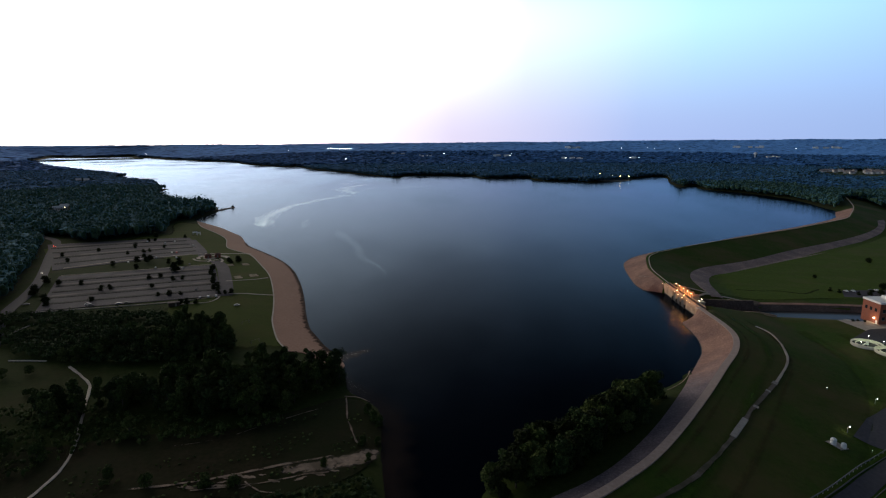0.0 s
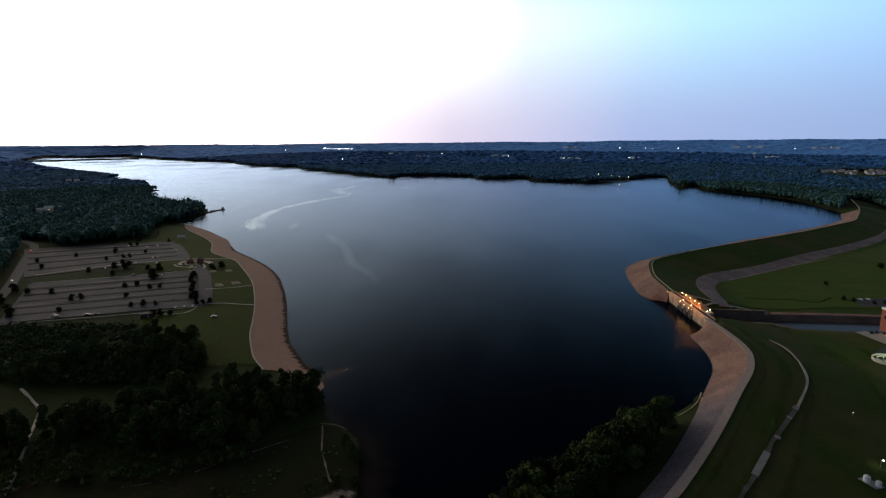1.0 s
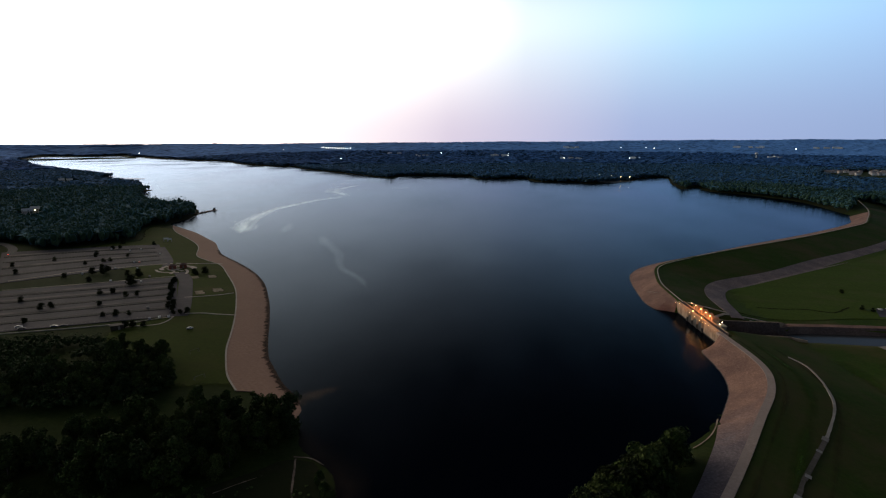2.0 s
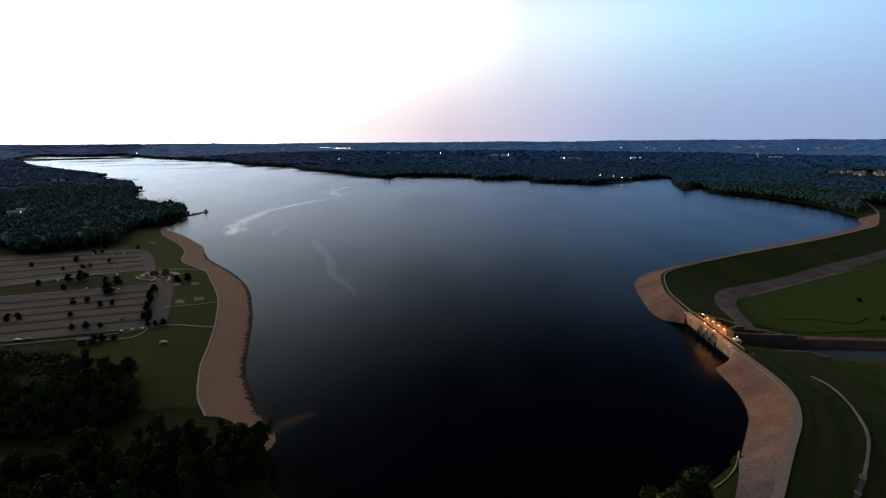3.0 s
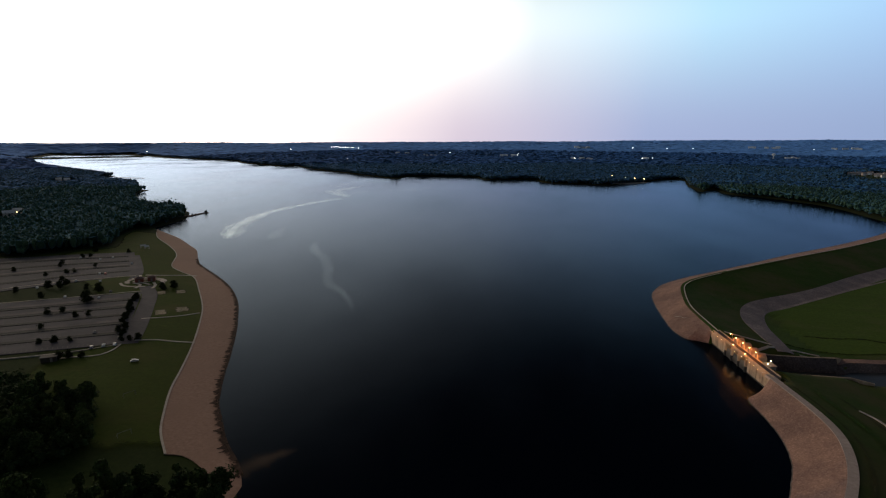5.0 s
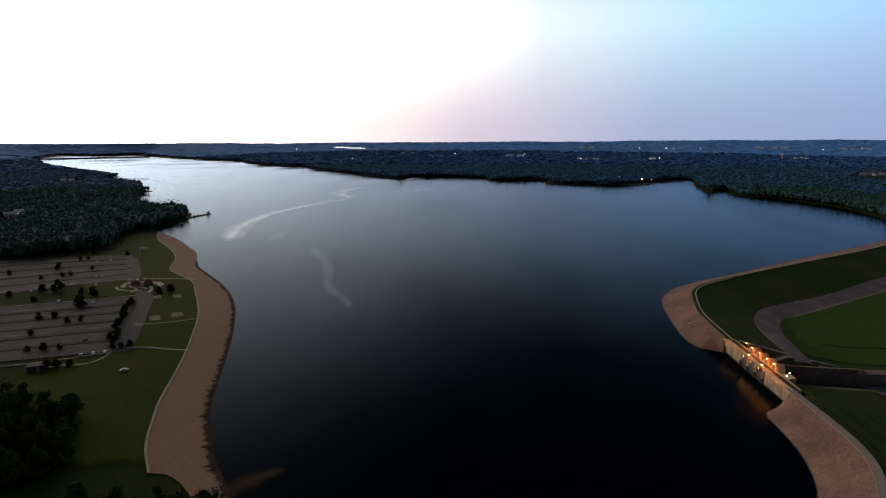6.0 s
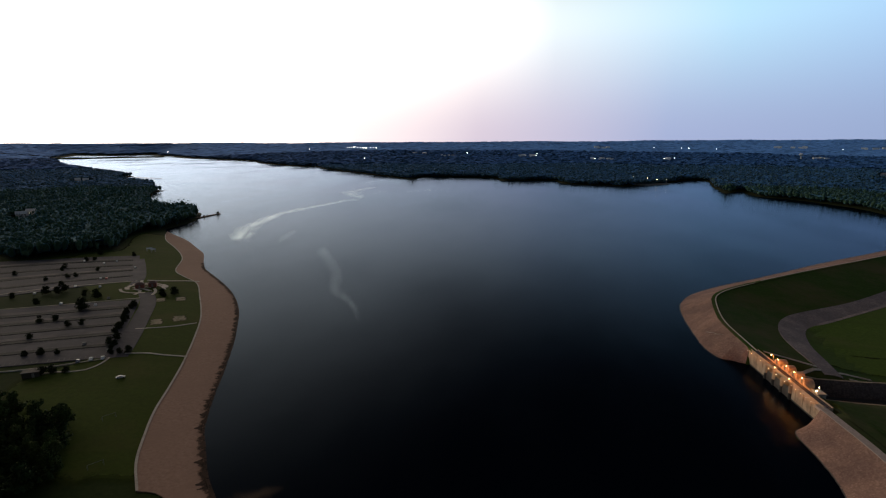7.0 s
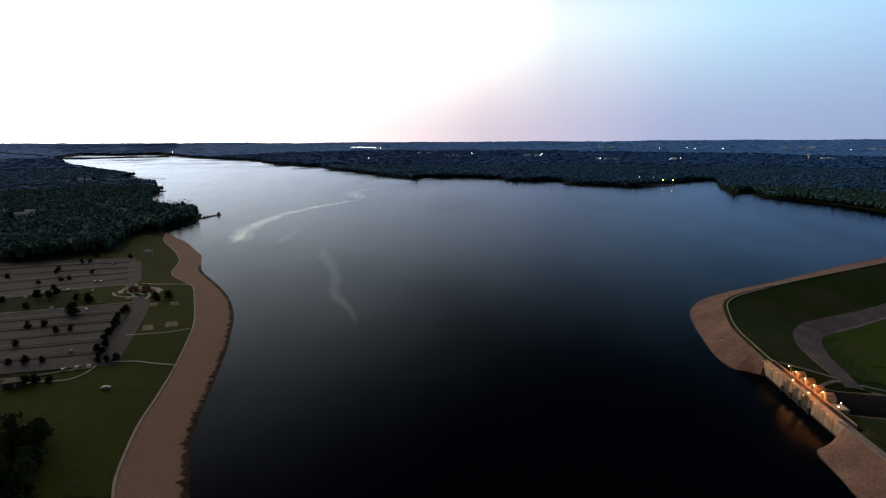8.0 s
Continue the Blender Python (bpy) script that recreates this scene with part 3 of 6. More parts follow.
def in_forest(x, y):
    u, v = x - HOUSES[0], y - HOUSES[1]
    clear = ((u * 0.89 - v * 0.45) / 95) ** 2 + ((u * 0.45 + v * 0.89) / 230) ** 2 < 1
    for cx, cy, long, wide in ((-668, 652, 52, 17), (-1140, 1200, 60, 28)):  # yards in the western woods
        u, v = x - cx, y - cy
        clear |= ((u * -0.71 + v * 0.70) / long) ** 2 + ((u * 0.70 + v * 0.71) / wide) ** 2 < 1
    return (inside(FOREST_WEST, x, y) | inside(FOREST_EAST, x, y)) & ~clear


build_ground()

# ---------------------------------------------------------------- beach
BEACH_BACK = smooth([(-428, 610), (-400, 577), (-361, 542), (-325, 505), (-299, 464), (-278, 447), (-257, 433), (-234, 405), (-205, 367), (-186, 336), (-170, 307), (-158, 283), (-149, 264),
                     (-139, 247), (-130, 233.5), (-119, 221.5)])
BEACH_TAIL = smooth([(-119, 221.5), (-113, 222.5), (-105, 219), (-98, 213), (-93, 206), (-86, 201)])
SHORE = smooth(BEACH_SHORE)
drape("beach", np.vstack([BEACH_BACK, BEACH_TAIL[1:]]), np.vstack([SHORE + (2.0, 1.2), [(-86, 208)]]), 12, SAND, 0.12, label="wide curved brown sand beach along the lake", category="beach", n=200)
drape("beach_kerb", BEACH_BACK, BEACH_BACK + (0.65, 0.4), 1, PALE, 0.3, label="pale concrete edging path along the back of the beach", category="path", n=200)
WET = SHORE[SHORE[:, 1] < 500]
WEED = ragged("weed_on_sand", WRACK, [(0.0, 0.0), (0.35, 0.55), (0.7, 0.9), (1.0, 1.0)], (0.3, 0.44), 0.3, 0.01)
drape("wet_weed_line", offset(WET, 3.2), offset(WET, -2.4), 5, WEED, 0.2, label="dark wet weed and debris along the waterline", category="weed line", n=170, wobble=0.45)
CLUMP_WEED = ragged("clumped_weed", WRACK, [(0.0, 0.5), (0.3, 1.0), (0.7, 1.0), (1.0, 0.0)], (0.18, 0.36), 0.5, 0.2)
wr = random.Random(8)
STEPS = resample(WET, 150)
for k in range(150):
    # clumps washed higher up the sand, denser on the southern beach
    (x, y), (ux, uy) = STEPS[k], (STEPS[min(k + 1, 149)] - STEPS[max(k - 1, 0)])
    s = math.hypot(ux, uy)
    ux, uy = ux / s, uy / s
    if wr.random() < (0.36 if y < 330 else 0.2):
        h, w = wr.uniform(1.6, 4.5), wr.uniform(1.6, 4.6 if y < 330 else 3.0)
        a = np.array([(x - ux * h, y - uy * h), (x, y), (x + ux * h, y + uy * h)])
        up = np.array((uy, -ux))
        drape("weed_clump", a - up * 0.6, a[1] + (a - a[1]) * 0.35 + up * np.array([[-0.4], [w - 0.5], [-0.4]]) + np.array((ux, uy)) * wr.uniform(-0.8, 0.8), 2, CLUMP_WEED, 0.21, label="dark clump of washed-up weed on the sand", category="weed clump", kind="", n=6, skirt=0.1, wobble=0.25)

# ---------------------------------------------------------------- dam
NF, NT = resample(NEAR_FOOT, 91), resample(NEAR_TOP, 91)
foot = np.interp(NF[:, 1], [100, 126, 138, 155, 179, 210, 233, 310], [5, 4.6, 4.2, 3.4, 2.2, 1.0, -0.4, -0.5])
foot = np.where(NF[:, 1] < 228, np.maximum(foot, terrain(NF[:, 0], NF[:, 1])[0] + 0.2), foot)
drape("riprap_slope", NF, NT, 14, NEAR_RIPRAP, za=foot, zb=CREST_Z, label="broken stone face of the dam, grey turning reddish brown", category="riprap", n=91, skirt=1.5)
drape("riprap_slope", FAR_FOOT, FAR_TOP, 14, RIPRAP, za=-0.5, zb=CREST_Z, label="reddish brown riprap stone face beyond the spillway", category="riprap", n=230, skirt=1.5, wobble=0.3)
SPILLED = ragged("spilled_pale_stone", FRESH_STONE, [(0.0, 0.1), (0.4, 1.0), (0.6, 1.0), (1.0, 0.1)], (0.22, 0.5), 0.5, 0.15)
for pts, w in (([(70.8, 398.5), (72, 396), (73.6, 393.6), (75.0, 393.2)], 1.9), ([(73.6, 393.6), (74.5, 390.5), (76.2, 388), (77.2, 387.4)], 1.5)):
    c = smooth(pts)
    zc = 0.55 + (c[:, 0] - 66) / 14 * 6.2
    drape("pale_stones", c - (w / 2, 0), c + (w / 2, 0), 3, SPILLED, za=zc + 0.1, zb=zc + 0.1 + w * 0.45, label="pale streak of fresh stones on the riprap", category="stones", n=len(c), skirt=0.3, wobble=0.3)
for low, top in ((NEAR_FOOT, NEAR_TOP), (FAR_FOOT, FAR_TOP)):
    a, b = resample(low, 160), resample(top, 160)
    keep = a[:, 1] > 236
    drape("wet_stones", a[keep], (a + (b - a) * 0.075)[keep], 1, WET_STONE, za=-0.45, zb=0.2, label="dark wet stones at the waterline of the dam", category="riprap", n=int(keep.sum()), skirt=0.3, wobble=0.15)
CRA, CRB = along(CREST_IN, 60, 314), along(CREST_OUT, 60, 314)
CFA, CFB = along(CREST_IN, 362, 1000), along(CREST_OUT, 362, 1000)
drape("crest_road", CRA, CRB, 2, ROADTOP, za=CREST_Z + 0.15, zb=CREST_Z + 0.15, label="pale grey road along the dam crest", category="road", n=90, skirt=1.0)
drape("crest_verge", CFA, CFB, 2, SLOPE, za=CREST_Z + 0.12, zb=CREST_Z + 0.12, label="strip of short grass along the far arm's crest", category="verge", n=180, skirt=1.0)
CRP = along(CREST_IN, 362, 500)
drape("crest_path", offset(CRP, 1.9), offset(CRP, 2.5), 1, PALE, za=CREST_Z + 0.2, zb=CREST_Z + 0.2, label="narrow pale path along the crest beyond the bridge", category="path", n=70, skirt=0.3)
drape("crest_road", along(CREST_IN, 500, 1000), offset(along(CREST_IN, 500, 1000), 1.2), 1, ROADTOP, za=CREST_Z + 0.2, zb=CREST_Z + 0.2, label="narrow gravel road along the far arm of the dam", category="road", n=120, skirt=0.3)


# grass of the downstream slope
drape("dam_slope", offset(CRB, 0.3), offset(CRB, 48), 14, SLOPE, -0.14, label="mown green grass slope below the dam crest", category="grass slope", n=90, skirt=0.0)
drape("dam_slope", offset(along(CREST_OUT, 372, 900), 0.3), offset(along(CREST_OUT, 372, 900), 36), 10, SLOPE, -0.14, label="mown green grass slope of the far dam arm", category="grass slope", n=160, skirt=0.0)
# strips of the slope that dried or were mown differently
DRY_BAND = ragged("dry_grass_band", make_grass("dry_slope_grass", (0.045, 0.05, 0.014), (0.085, 0.08, 0.03), (0.1, 0.076, 0.034)), [(0.0, 0.0), (0.5, 1.0), (1.0, 0.0)], (0.3, 0.7), 0.06, 0.05)
FRESH_BAND = ragged("fresh_grass_band", make_grass("fresh_slope_grass", (0.03, 0.066, 0.008), (0.07, 0.13, 0.018), (0.08, 0.1, 0.026)), [(0.0, 0.0), (0.5, 1.0), (1.0, 0.0)], (0.25, 0.65), 0.05, 0.05)
for d0, d1, mat, label in ((1.0, 6.0, DRY_BAND, "dry brownish grass along the top of the slope"), (6.5, 17.0, FRESH_BAND, "fresher green strip along the grass slope"), (17.0, 24.0, DRY_BAND, "dry strip of grass along the slope's lower part"), (40.0, 62.0, FRESH_BAND, "fresher green strip at the slope's foot"), (58.0, 80.0, DRY_BAND, "dry patchy grass below the slope")):
    drape("grass_band", offset(along(CRB, 105, 314), d0), offset(along(CRB, 105, 314), d1), 8, mat, 0.06, label=label, category="grass", n=90, skirt=0.0)
# stone-lined drain below the far arm
BAND_UP = smooth([(110, 357), (108.5, 380), (109, 404), (114, 426), (124, 446), (139, 461), (179, 494), (231, 544), (296, 602), (348, 655), (385, 702), (410, 750)])
BAND_LO = smooth([(117, 357), (119, 378), (121, 400), (127, 424), (136, 440), (151, 452), (209, 504), (262, 550), (304, 592), (372, 670), (410, 733), (428, 770)])
drape("stone_drain", BAND_UP, BAND_LO, 6, DRAIN_STONE, 0.25, label="wide grey-brown stone-lined drain at the foot of the dam", category="drain", n=130)
drape("field", smooth([(116, 368), (118, 400), (124, 425), (145, 451), (205, 505), (300, 594), (370, 670), (408, 735)]), smooth([(150, 372), (190, 382), (240, 385), (300, 395), (360, 440), (420, 520), (470, 600), (520, 700)]), 16, ragged("frayed_field", FIELD, [(0.0, 0.4), (0.06, 1.0), (0.9, 1.0), (1.0, 0.0)], (0.1, 0.26), 0.1, 0.03), 0.04, label="broad mown field below the dam", category="grass field", n=120, skirt=0.1)
TOE = [(20, 117), (33, 129), (46, 142), (62, 164.5), (78, 191), (96, 218), (106, 235), (113, 250), (118, 272), (119, 288), (115, 295)]
TOE_STONE = two_scale("trodden_gravel", (0.13, 0.105, 0.085), (0.21, 0.175, 0.145), (0.07, 0.065, 0.04), 1.0, 0.1, 0.95, 0.3, 0.1, patch_at=(0.42, 0.62))
line_strip("toe_path", TOE[:5], 1.3, TOE_STONE, 0.2, label="narrow overgrown gravel path along the grass slope", wobble=0.2)
line_strip("toe_path", TOE[4:6], 1.4, TOE_STONE, 0.2, label="narrow gravel path between white slabs")
line_strip("toe_path", TOE[5:], 0.95, PALE, 0.2, label="narrow pale gravel path round the slope's foot", wobble=0.1)
for p, q, w in (((73, 182.5), (64.5, 168.5), 1.9), ((80.5, 194), (79.5, 192.3), 1.7), ((90.3, 209.6), (89.5, 208.3), 1.7), ((96.4, 219), (94.8, 216.5), 1.9)):
    a, b = np.array(p), np.array(q)
    line_strip("concrete_slab", [a, (a + b) / 2, b], w, CONCRETE, 0.3, label="pale concrete slab set in the path", category="slab")

# ---------------------------------------------------------------- trees
def ico(div):
    bm = bmesh.new()
    bmesh.ops.create_icosphere(bm, subdivisions=div, radius=1.0)
    v = np.array([p.co[:] for p in bm.verts])
    f = np.array([[p.index for p in q.verts] for q in bm.faces])
    bm.free()
    return v, f


def rough_ball(div, seed, amount):
    """An uneven lump, wider than high, with a ragged skin."""
    v, f = ico(div)
    rng = np.random.RandomState(seed)
    out = np.ones(len(v))
    for _ in range(7):
        d = rng.normal(size=3)
        d /= np.linalg.norm(d)
        out += amount * rng.uniform(0.3, 1.0) * np.maximum(0, v @ d - 0.55) * 2 - amount * 0.25
    out += rng.uniform(-0.5, 0.5, len(v)) * amount * 0.7
    return v * out[:, None], f


def crown_mesh(name, seed, mat, height, spread, tufts, size, flat=1.0, low=0.25, tight=1.0):
    """A crown of many leaf tufts on several boughs, uneven, with gaps, round a few dark inner lumps."""
    rng = np.random.RandomState(seed)
    verts, faces = [], []
    count = 0
    boughs = []
    for k in range(rng.randint(8, 12)):
        a, h = rng.uniform(0, 2 * np.pi), rng.uniform(low, 0.86)
        r = tight * spread * (0.62 - 0.5 * max(0, h - 0.5)) * rng.uniform(0.35, 1.0)
        boughs.append((r * np.cos(a), r * np.sin(a), height * h, spread * rng.uniform(0.34, 0.55)))
    boughs.append((0, 0, height * 0.84, spread * 0.42))
    for x, y, z, r in boughs:
        cv, cf = rough_ball(1, rng.randint(9999), 0.3)
        verts.append(cv * (r * 0.72, r * 0.72, r * 0.62 * flat) + (x, y, z))
        faces.append(cf + count)
        count += len(cv)
    per = tufts // len(boughs)
    for x, y, z, r in boughs:
        d = rng.normal(size=(per, 3))
        d[:, 2] = np.abs(d[:, 2]) * 0.9 - 0.25
        d /= np.linalg.norm(d, axis=1, keepdims=True)
        c = d * (r * rng.uniform(0.72, 1.16, (per, 1))) * (1, 1, 0.85 * flat) + (x, y, z)
        n = d + rng.normal(scale=0.45, size=(per, 3))
        n /= np.linalg.norm(n, axis=1, keepdims=True)
        u = np.cross(n, rng.normal(size=(per, 3)))
        u /= np.linalg.norm(u, axis=1, keepdims=True)
        w = np.cross(n, u)
        s = size * rng.uniform(0.55, 1.25, (per, 1))
        quad = np.stack([c + u * s, c + w * s * 0.7 + n * s * 0.2, c - u * s, c - w * s * 0.7 + n * s * 0.15], 1).reshape(-1, 3)
        verts.append(quad)
        faces.append(None)
        boughs_start = count
        faces[-1] = np.arange(per * 4).reshape(-1, 4) + boughs_start
        count += per * 4
    v = np.vstack(verts)
    flist = [list(q) for block in faces for q in block.tolist()]
    me = bpy.data.meshes.new(name)
    me.from_pydata(v.tolist(), [], flist)
    me.materials.append(mat)
    return me


def trunk_mesh(name, seed, height, radius):
    rng = random.Random(seed)
    bm = bmesh.new()
    add_rod(bm, (0, 0, -0.6), (0.1, 0.05, height * 0.35), radius, radius * 0.75, 7)
    add_rod(bm, (0.1, 0.05, height * 0.35), (0.0, 0.1, height * 0.72), radius * 0.75, radius * 0.35, 6)
    for k in range(4):
        a = k * 1.7 + rng.uniform(-0.4, 0.4)
        z = height * rng.uniform(0.28, 0.45)
        add_rod(bm, (0.08, 0.05, z), (math.cos(a) * height * 0.24, math.sin(a) * height * 0.24, z + height * 0.25), radius * 0.4, radius * 0.12, 5)
    me = bpy.data.meshes.new(name)
    bm.to_mesh(me)
    bm.free()
    me.materials.append(BARK)
    return me


KINDS = {
    "wood": [(crown_mesh("crown", 10 + k, LEAVES, 9.5, 4.2, 1500, 0.42, 1.1, 0.08), trunk_mesh("trunk", k, 9.0, 0.28)) for k in range(6)],
    "dark": [(crown_mesh("crown", 30 + k, LEAVES_DEEP, 9.5, 4.0, 1500, 0.42, 1.2, 0.06), trunk_mesh("trunk", k, 9.0, 0.28)) for k in range(4)],
    "deep": [(crown_mesh("crown", 35 + k, LEAVES_DARK, 9.5, 4.0, 1500, 0.42, 1.1, 0.06), trunk_mesh("trunk", k, 9.0, 0.28)) for k in range(3)],
    "pale": [(crown_mesh("crown", 40 + k, LEAVES_PALE, 9.0, 3.6, 1500, 0.38, 1.2, 0.06), trunk_mesh("trunk", k, 8.6, 0.26)) for k in range(3)],
    "poplar": [(crown_mesh("crown", 60 + k, LEAVES, 12.5, 2.5, 1300, 0.38, 1.7, 0.06), trunk_mesh("trunk", k, 11.0, 0.24)) for k in range(3)],
    "round": [(crown_mesh("crown", 80 + k, LEAVES_DARK, 3.3, 2.3, 800, 0.22, 0.85, 0.12, 0.62), trunk_mesh("trunk", k, 3.0, 0.14)) for k in range(4)],
    "shrub": [(crown_mesh("crown", 100 + k, LEAVES, 3.2, 2.4, 600, 0.26, 0.8, 0.1, 0.8), trunk_mesh("trunk", k, 2.4, 0.09)) for k in range(3)],
}
PLANT_NAMES = {"wood": "tree", "dark": "tree", "deep": "tree", "pale": "willow_tree", "poplar": "poplar_tree", "round": "small_tree", "shrub": "shrub"}
tree_rng = random.Random(5)


def plant(kind, x, y, scale, label, group, sink=0.25):
    crown, trunk = tree_rng.choice(KINDS[kind])
    t = thing(PLANT_NAMES[kind], pose(x, y, ground_z(x, y) - sink, 0, 0, tree_rng.uniform(0, 360)), label, "shrub" if kind == "shrub" else "tree", group)
    s = scale * tree_rng.uniform(0.88, 1.12)
    t.scale = (s * tree_rng.uniform(0.9, 1.1), s * tree_rng.uniform(0.9, 1.1), s)
    for name, me in (("trunk", trunk), ("crown", crown)):
        new(name, me).parent = t
    return t


def scatter(poly, gap, seed):
    """Points about gap apart inside a plan outline."""
    poly = np.array(poly, float)
    rng = random.Random(seed)
    out = []
    y = poly[:, 1].min()
    row = 0
    while y < poly[:, 1].max():
        x = poly[:, 0].min() + (row % 2) * gap / 2
        while x < poly[:, 0].max():
            px, py = x + rng.uniform(-0.36, 0.36) * gap, y + rng.uniform(-0.36, 0.36) * gap
            if inside(poly, np.array([px]), np.array([py]))[0]:
                out.append((px, py))
            x += gap
        y += gap * 0.87
        row += 1
    return out


# belt of trees on the west shore, south of the beach
BELT = [(-172, 135), (-160, 150), (-138, 150), (-108, 152), (-94, 164), (-82, 182), (-81, 196), (-90, 208), (-100, 206), (-116, 207), (-128, 199), (-136, 186), (-157, 172), (-166, 156), (-190, 146)]
for x, y in scatter(BELT, 6.2, 1):
    k = tree_rng.random()
    plant("poplar" if k < 0.42 else "pale" if k < 0.48 else "wood" if k < 0.7 else "dark", x, y, tree_rng.uniform(0.75, 1.15), "leafy green tree in a dense lakeside belt", "trees of the shore belt")
# thicket between the trail and the car park
THICKET = [(-206, 190), (-174, 195), (-154, 203), (-145, 216), (-155, 231), (-171, 247), (-196, 250), (-190, 230), (-205, 212)]
for x, y in scatter(THICKET, 7.0, 2):
    k = tree_rng.random()
    plant("pale" if k < 0.16 else "poplar" if k < 0.33 else "wood" if k < 0.75 else "dark", x, y, tree_rng.uniform(0.65, 1.05), "green broadleaf tree in a thicket by the car park", "trees of the thicket")
# trees between the water and the near end of the dam
CLUMP = [(48, 203), (36, 182), (26, 163), (12, 141), (-2, 128), (-13, 128), (-14, 136), (-6, 148), (4, 158), (14, 168), (24, 182), (36, 196)]
for x, y in scatter(CLUMP, 5.2, 3):
    up = (y - 128) / 75
    k = tree_rng.random()
    if up > 0.72:
        continue
    plant("pale" if k < (0.5 if up < 0.12 else 0.1) else "wood" if k < 0.2 else "dark" if k < 0.5 else "deep", x, y, tree_rng.uniform(0.9, 1.15) * (1 + 0.2 * up), "bushy green tree on the bank below the dam", "trees on the bank")
for kind, x, y, k in (("pale", 32, 179, 1.55), ("pale", 27, 172, 1.3), ("pale", 36, 184, 1.35), ("wood", 30, 186, 1.2), ("wood", 42, 193, 1.3), ("dark", 45, 199, 1.15), ("dark", 39, 190, 1.15), ("pale", 30, 166, 0.95), ("wood", 22, 170, 1.1), ("dark", 36, 175, 0.9)):
    plant(kind, x, y, k, "tall rounded green tree on the bank below the dam", "trees on the bank")
for x, y, s in ((-58, 165, 0.5), (-55, 163, 0.45), (-57, 149, 0.4), (-52, 151, 0.35), (-62, 171, 0.4), (-64, 134, 0.4), (-52, 141, 0.35)):
    plant("wood", x, y, s, "small dark waterside tree on the spit", "trees on the spit")
# single trees near the white trail and meadow
for kind, x, y, s in (("pale", -134, 136, 0.85), ("pale", -176, 125, 0.8), ("pale", -183, 121, 0.75), ("wood", -206, 190, 0.8), ("pale", -212, 189, 0.7), ("shrub", -196, 158, 0.8), ("shrub", -198, 157, 0.7),
                      ("shrub", -167, 163, 0.9), ("shrub", -215, 175, 1.2), ("shrub", -222, 168, 1.4), ("wood", -152, 118, 0.7), ("wood", -160, 110, 0.7), ("wood", -122, 112, 0.6), ("shrub", -110, 113, 1.3), ("shrub", -94, 117, 1.2), ("shrub", -86, 119, 0.9)):
    plant(kind, x, y, s, "lone green tree in the rough meadow" if kind != "shrub" else "low dark shrub in the rough meadow", "meadow trees")
# small round trees in the car parks
for x, y in ((-397, 416), (-362, 410), (-375, 435), (-354, 420), (-351, 424), (-338, 400), (-350, 443), (-383, 473), (-387, 469), (-367, 498), (-282, 335), (-276, 339), (-261, 333), (-256, 337), (-262, 312), (-243, 293), (-237, 296),
             (-231, 299), (-388, 373), (-317, 311), (-276, 275), (-291, 300), (-287, 303), (-381, 443), (-412, 392), (-341, 368)):
    plant("round", x, y, tree_rng.uniform(0.85, 1.25), "small round dark tree in the car park", "car park trees")
for x, y, s in ((-328, 380, 1.5), (-321, 382, 1.4), (-323, 389, 1.5), (-302, 384, 1.2), (-290, 381, 1.9), (-313, 360, 1.4), (-278, 359, 2.0), (-398, 494, 1.6), (-332, 308, 1.3), (-345, 310, 1.5), (-330, 287, 2.0), (-327, 283, 1.7), (-305, 270, 1.5), (-296, 262, 1.2),
                (-214, 281, 1.1), (-217, 279, 1.2), (-209, 283, 0.9)):
    plant("round", x, y, s, "dark broad tree on the grass beside the car park", "car park trees")
for k, (x, y) in enumerate(resample(np.array([(-257, 375), (-243, 354), (-232, 337), (-220, 322), (-211, 309)], float), 17)):
    plant("round", x + tree_rng.uniform(-1.5, 1.5), y + tree_rng.uniform(-1.5, 1.5), tree_rng.uniform(0.7, 1.2), "dark tree in a row along the car park drive", "row of trees by the drive")
for x, y, s in ((-204, 307, 0.9), (-201, 309, 1.0), (-207, 305, 0.9), (-256, 398, 1.3), (-253, 396, 1.2), (-250, 402, 1.5), (-259, 402, 1.0)):
    plant("round", x, y, s, "dark bushy tree beside the path", "trees by the paths")
for x, y, s in ((208, 444, 1.0), (278, 509, 1.6), (205, 400, 0.9), (223, 397, 1.1), (232, 402, 1.4), (201, 404, 0.8), (228, 393, 1.0), (215, 396, 0.8), (236, 398, 1.2), (196, 352, 0.5), (181, 333, 0.5), (184, 334, 0.5), (187, 333, 0.5), (240, 415, 1.5), (246, 420, 1.6)):
    plant("round", x, y, s, "dark round tree in the field below the dam", "field trees")


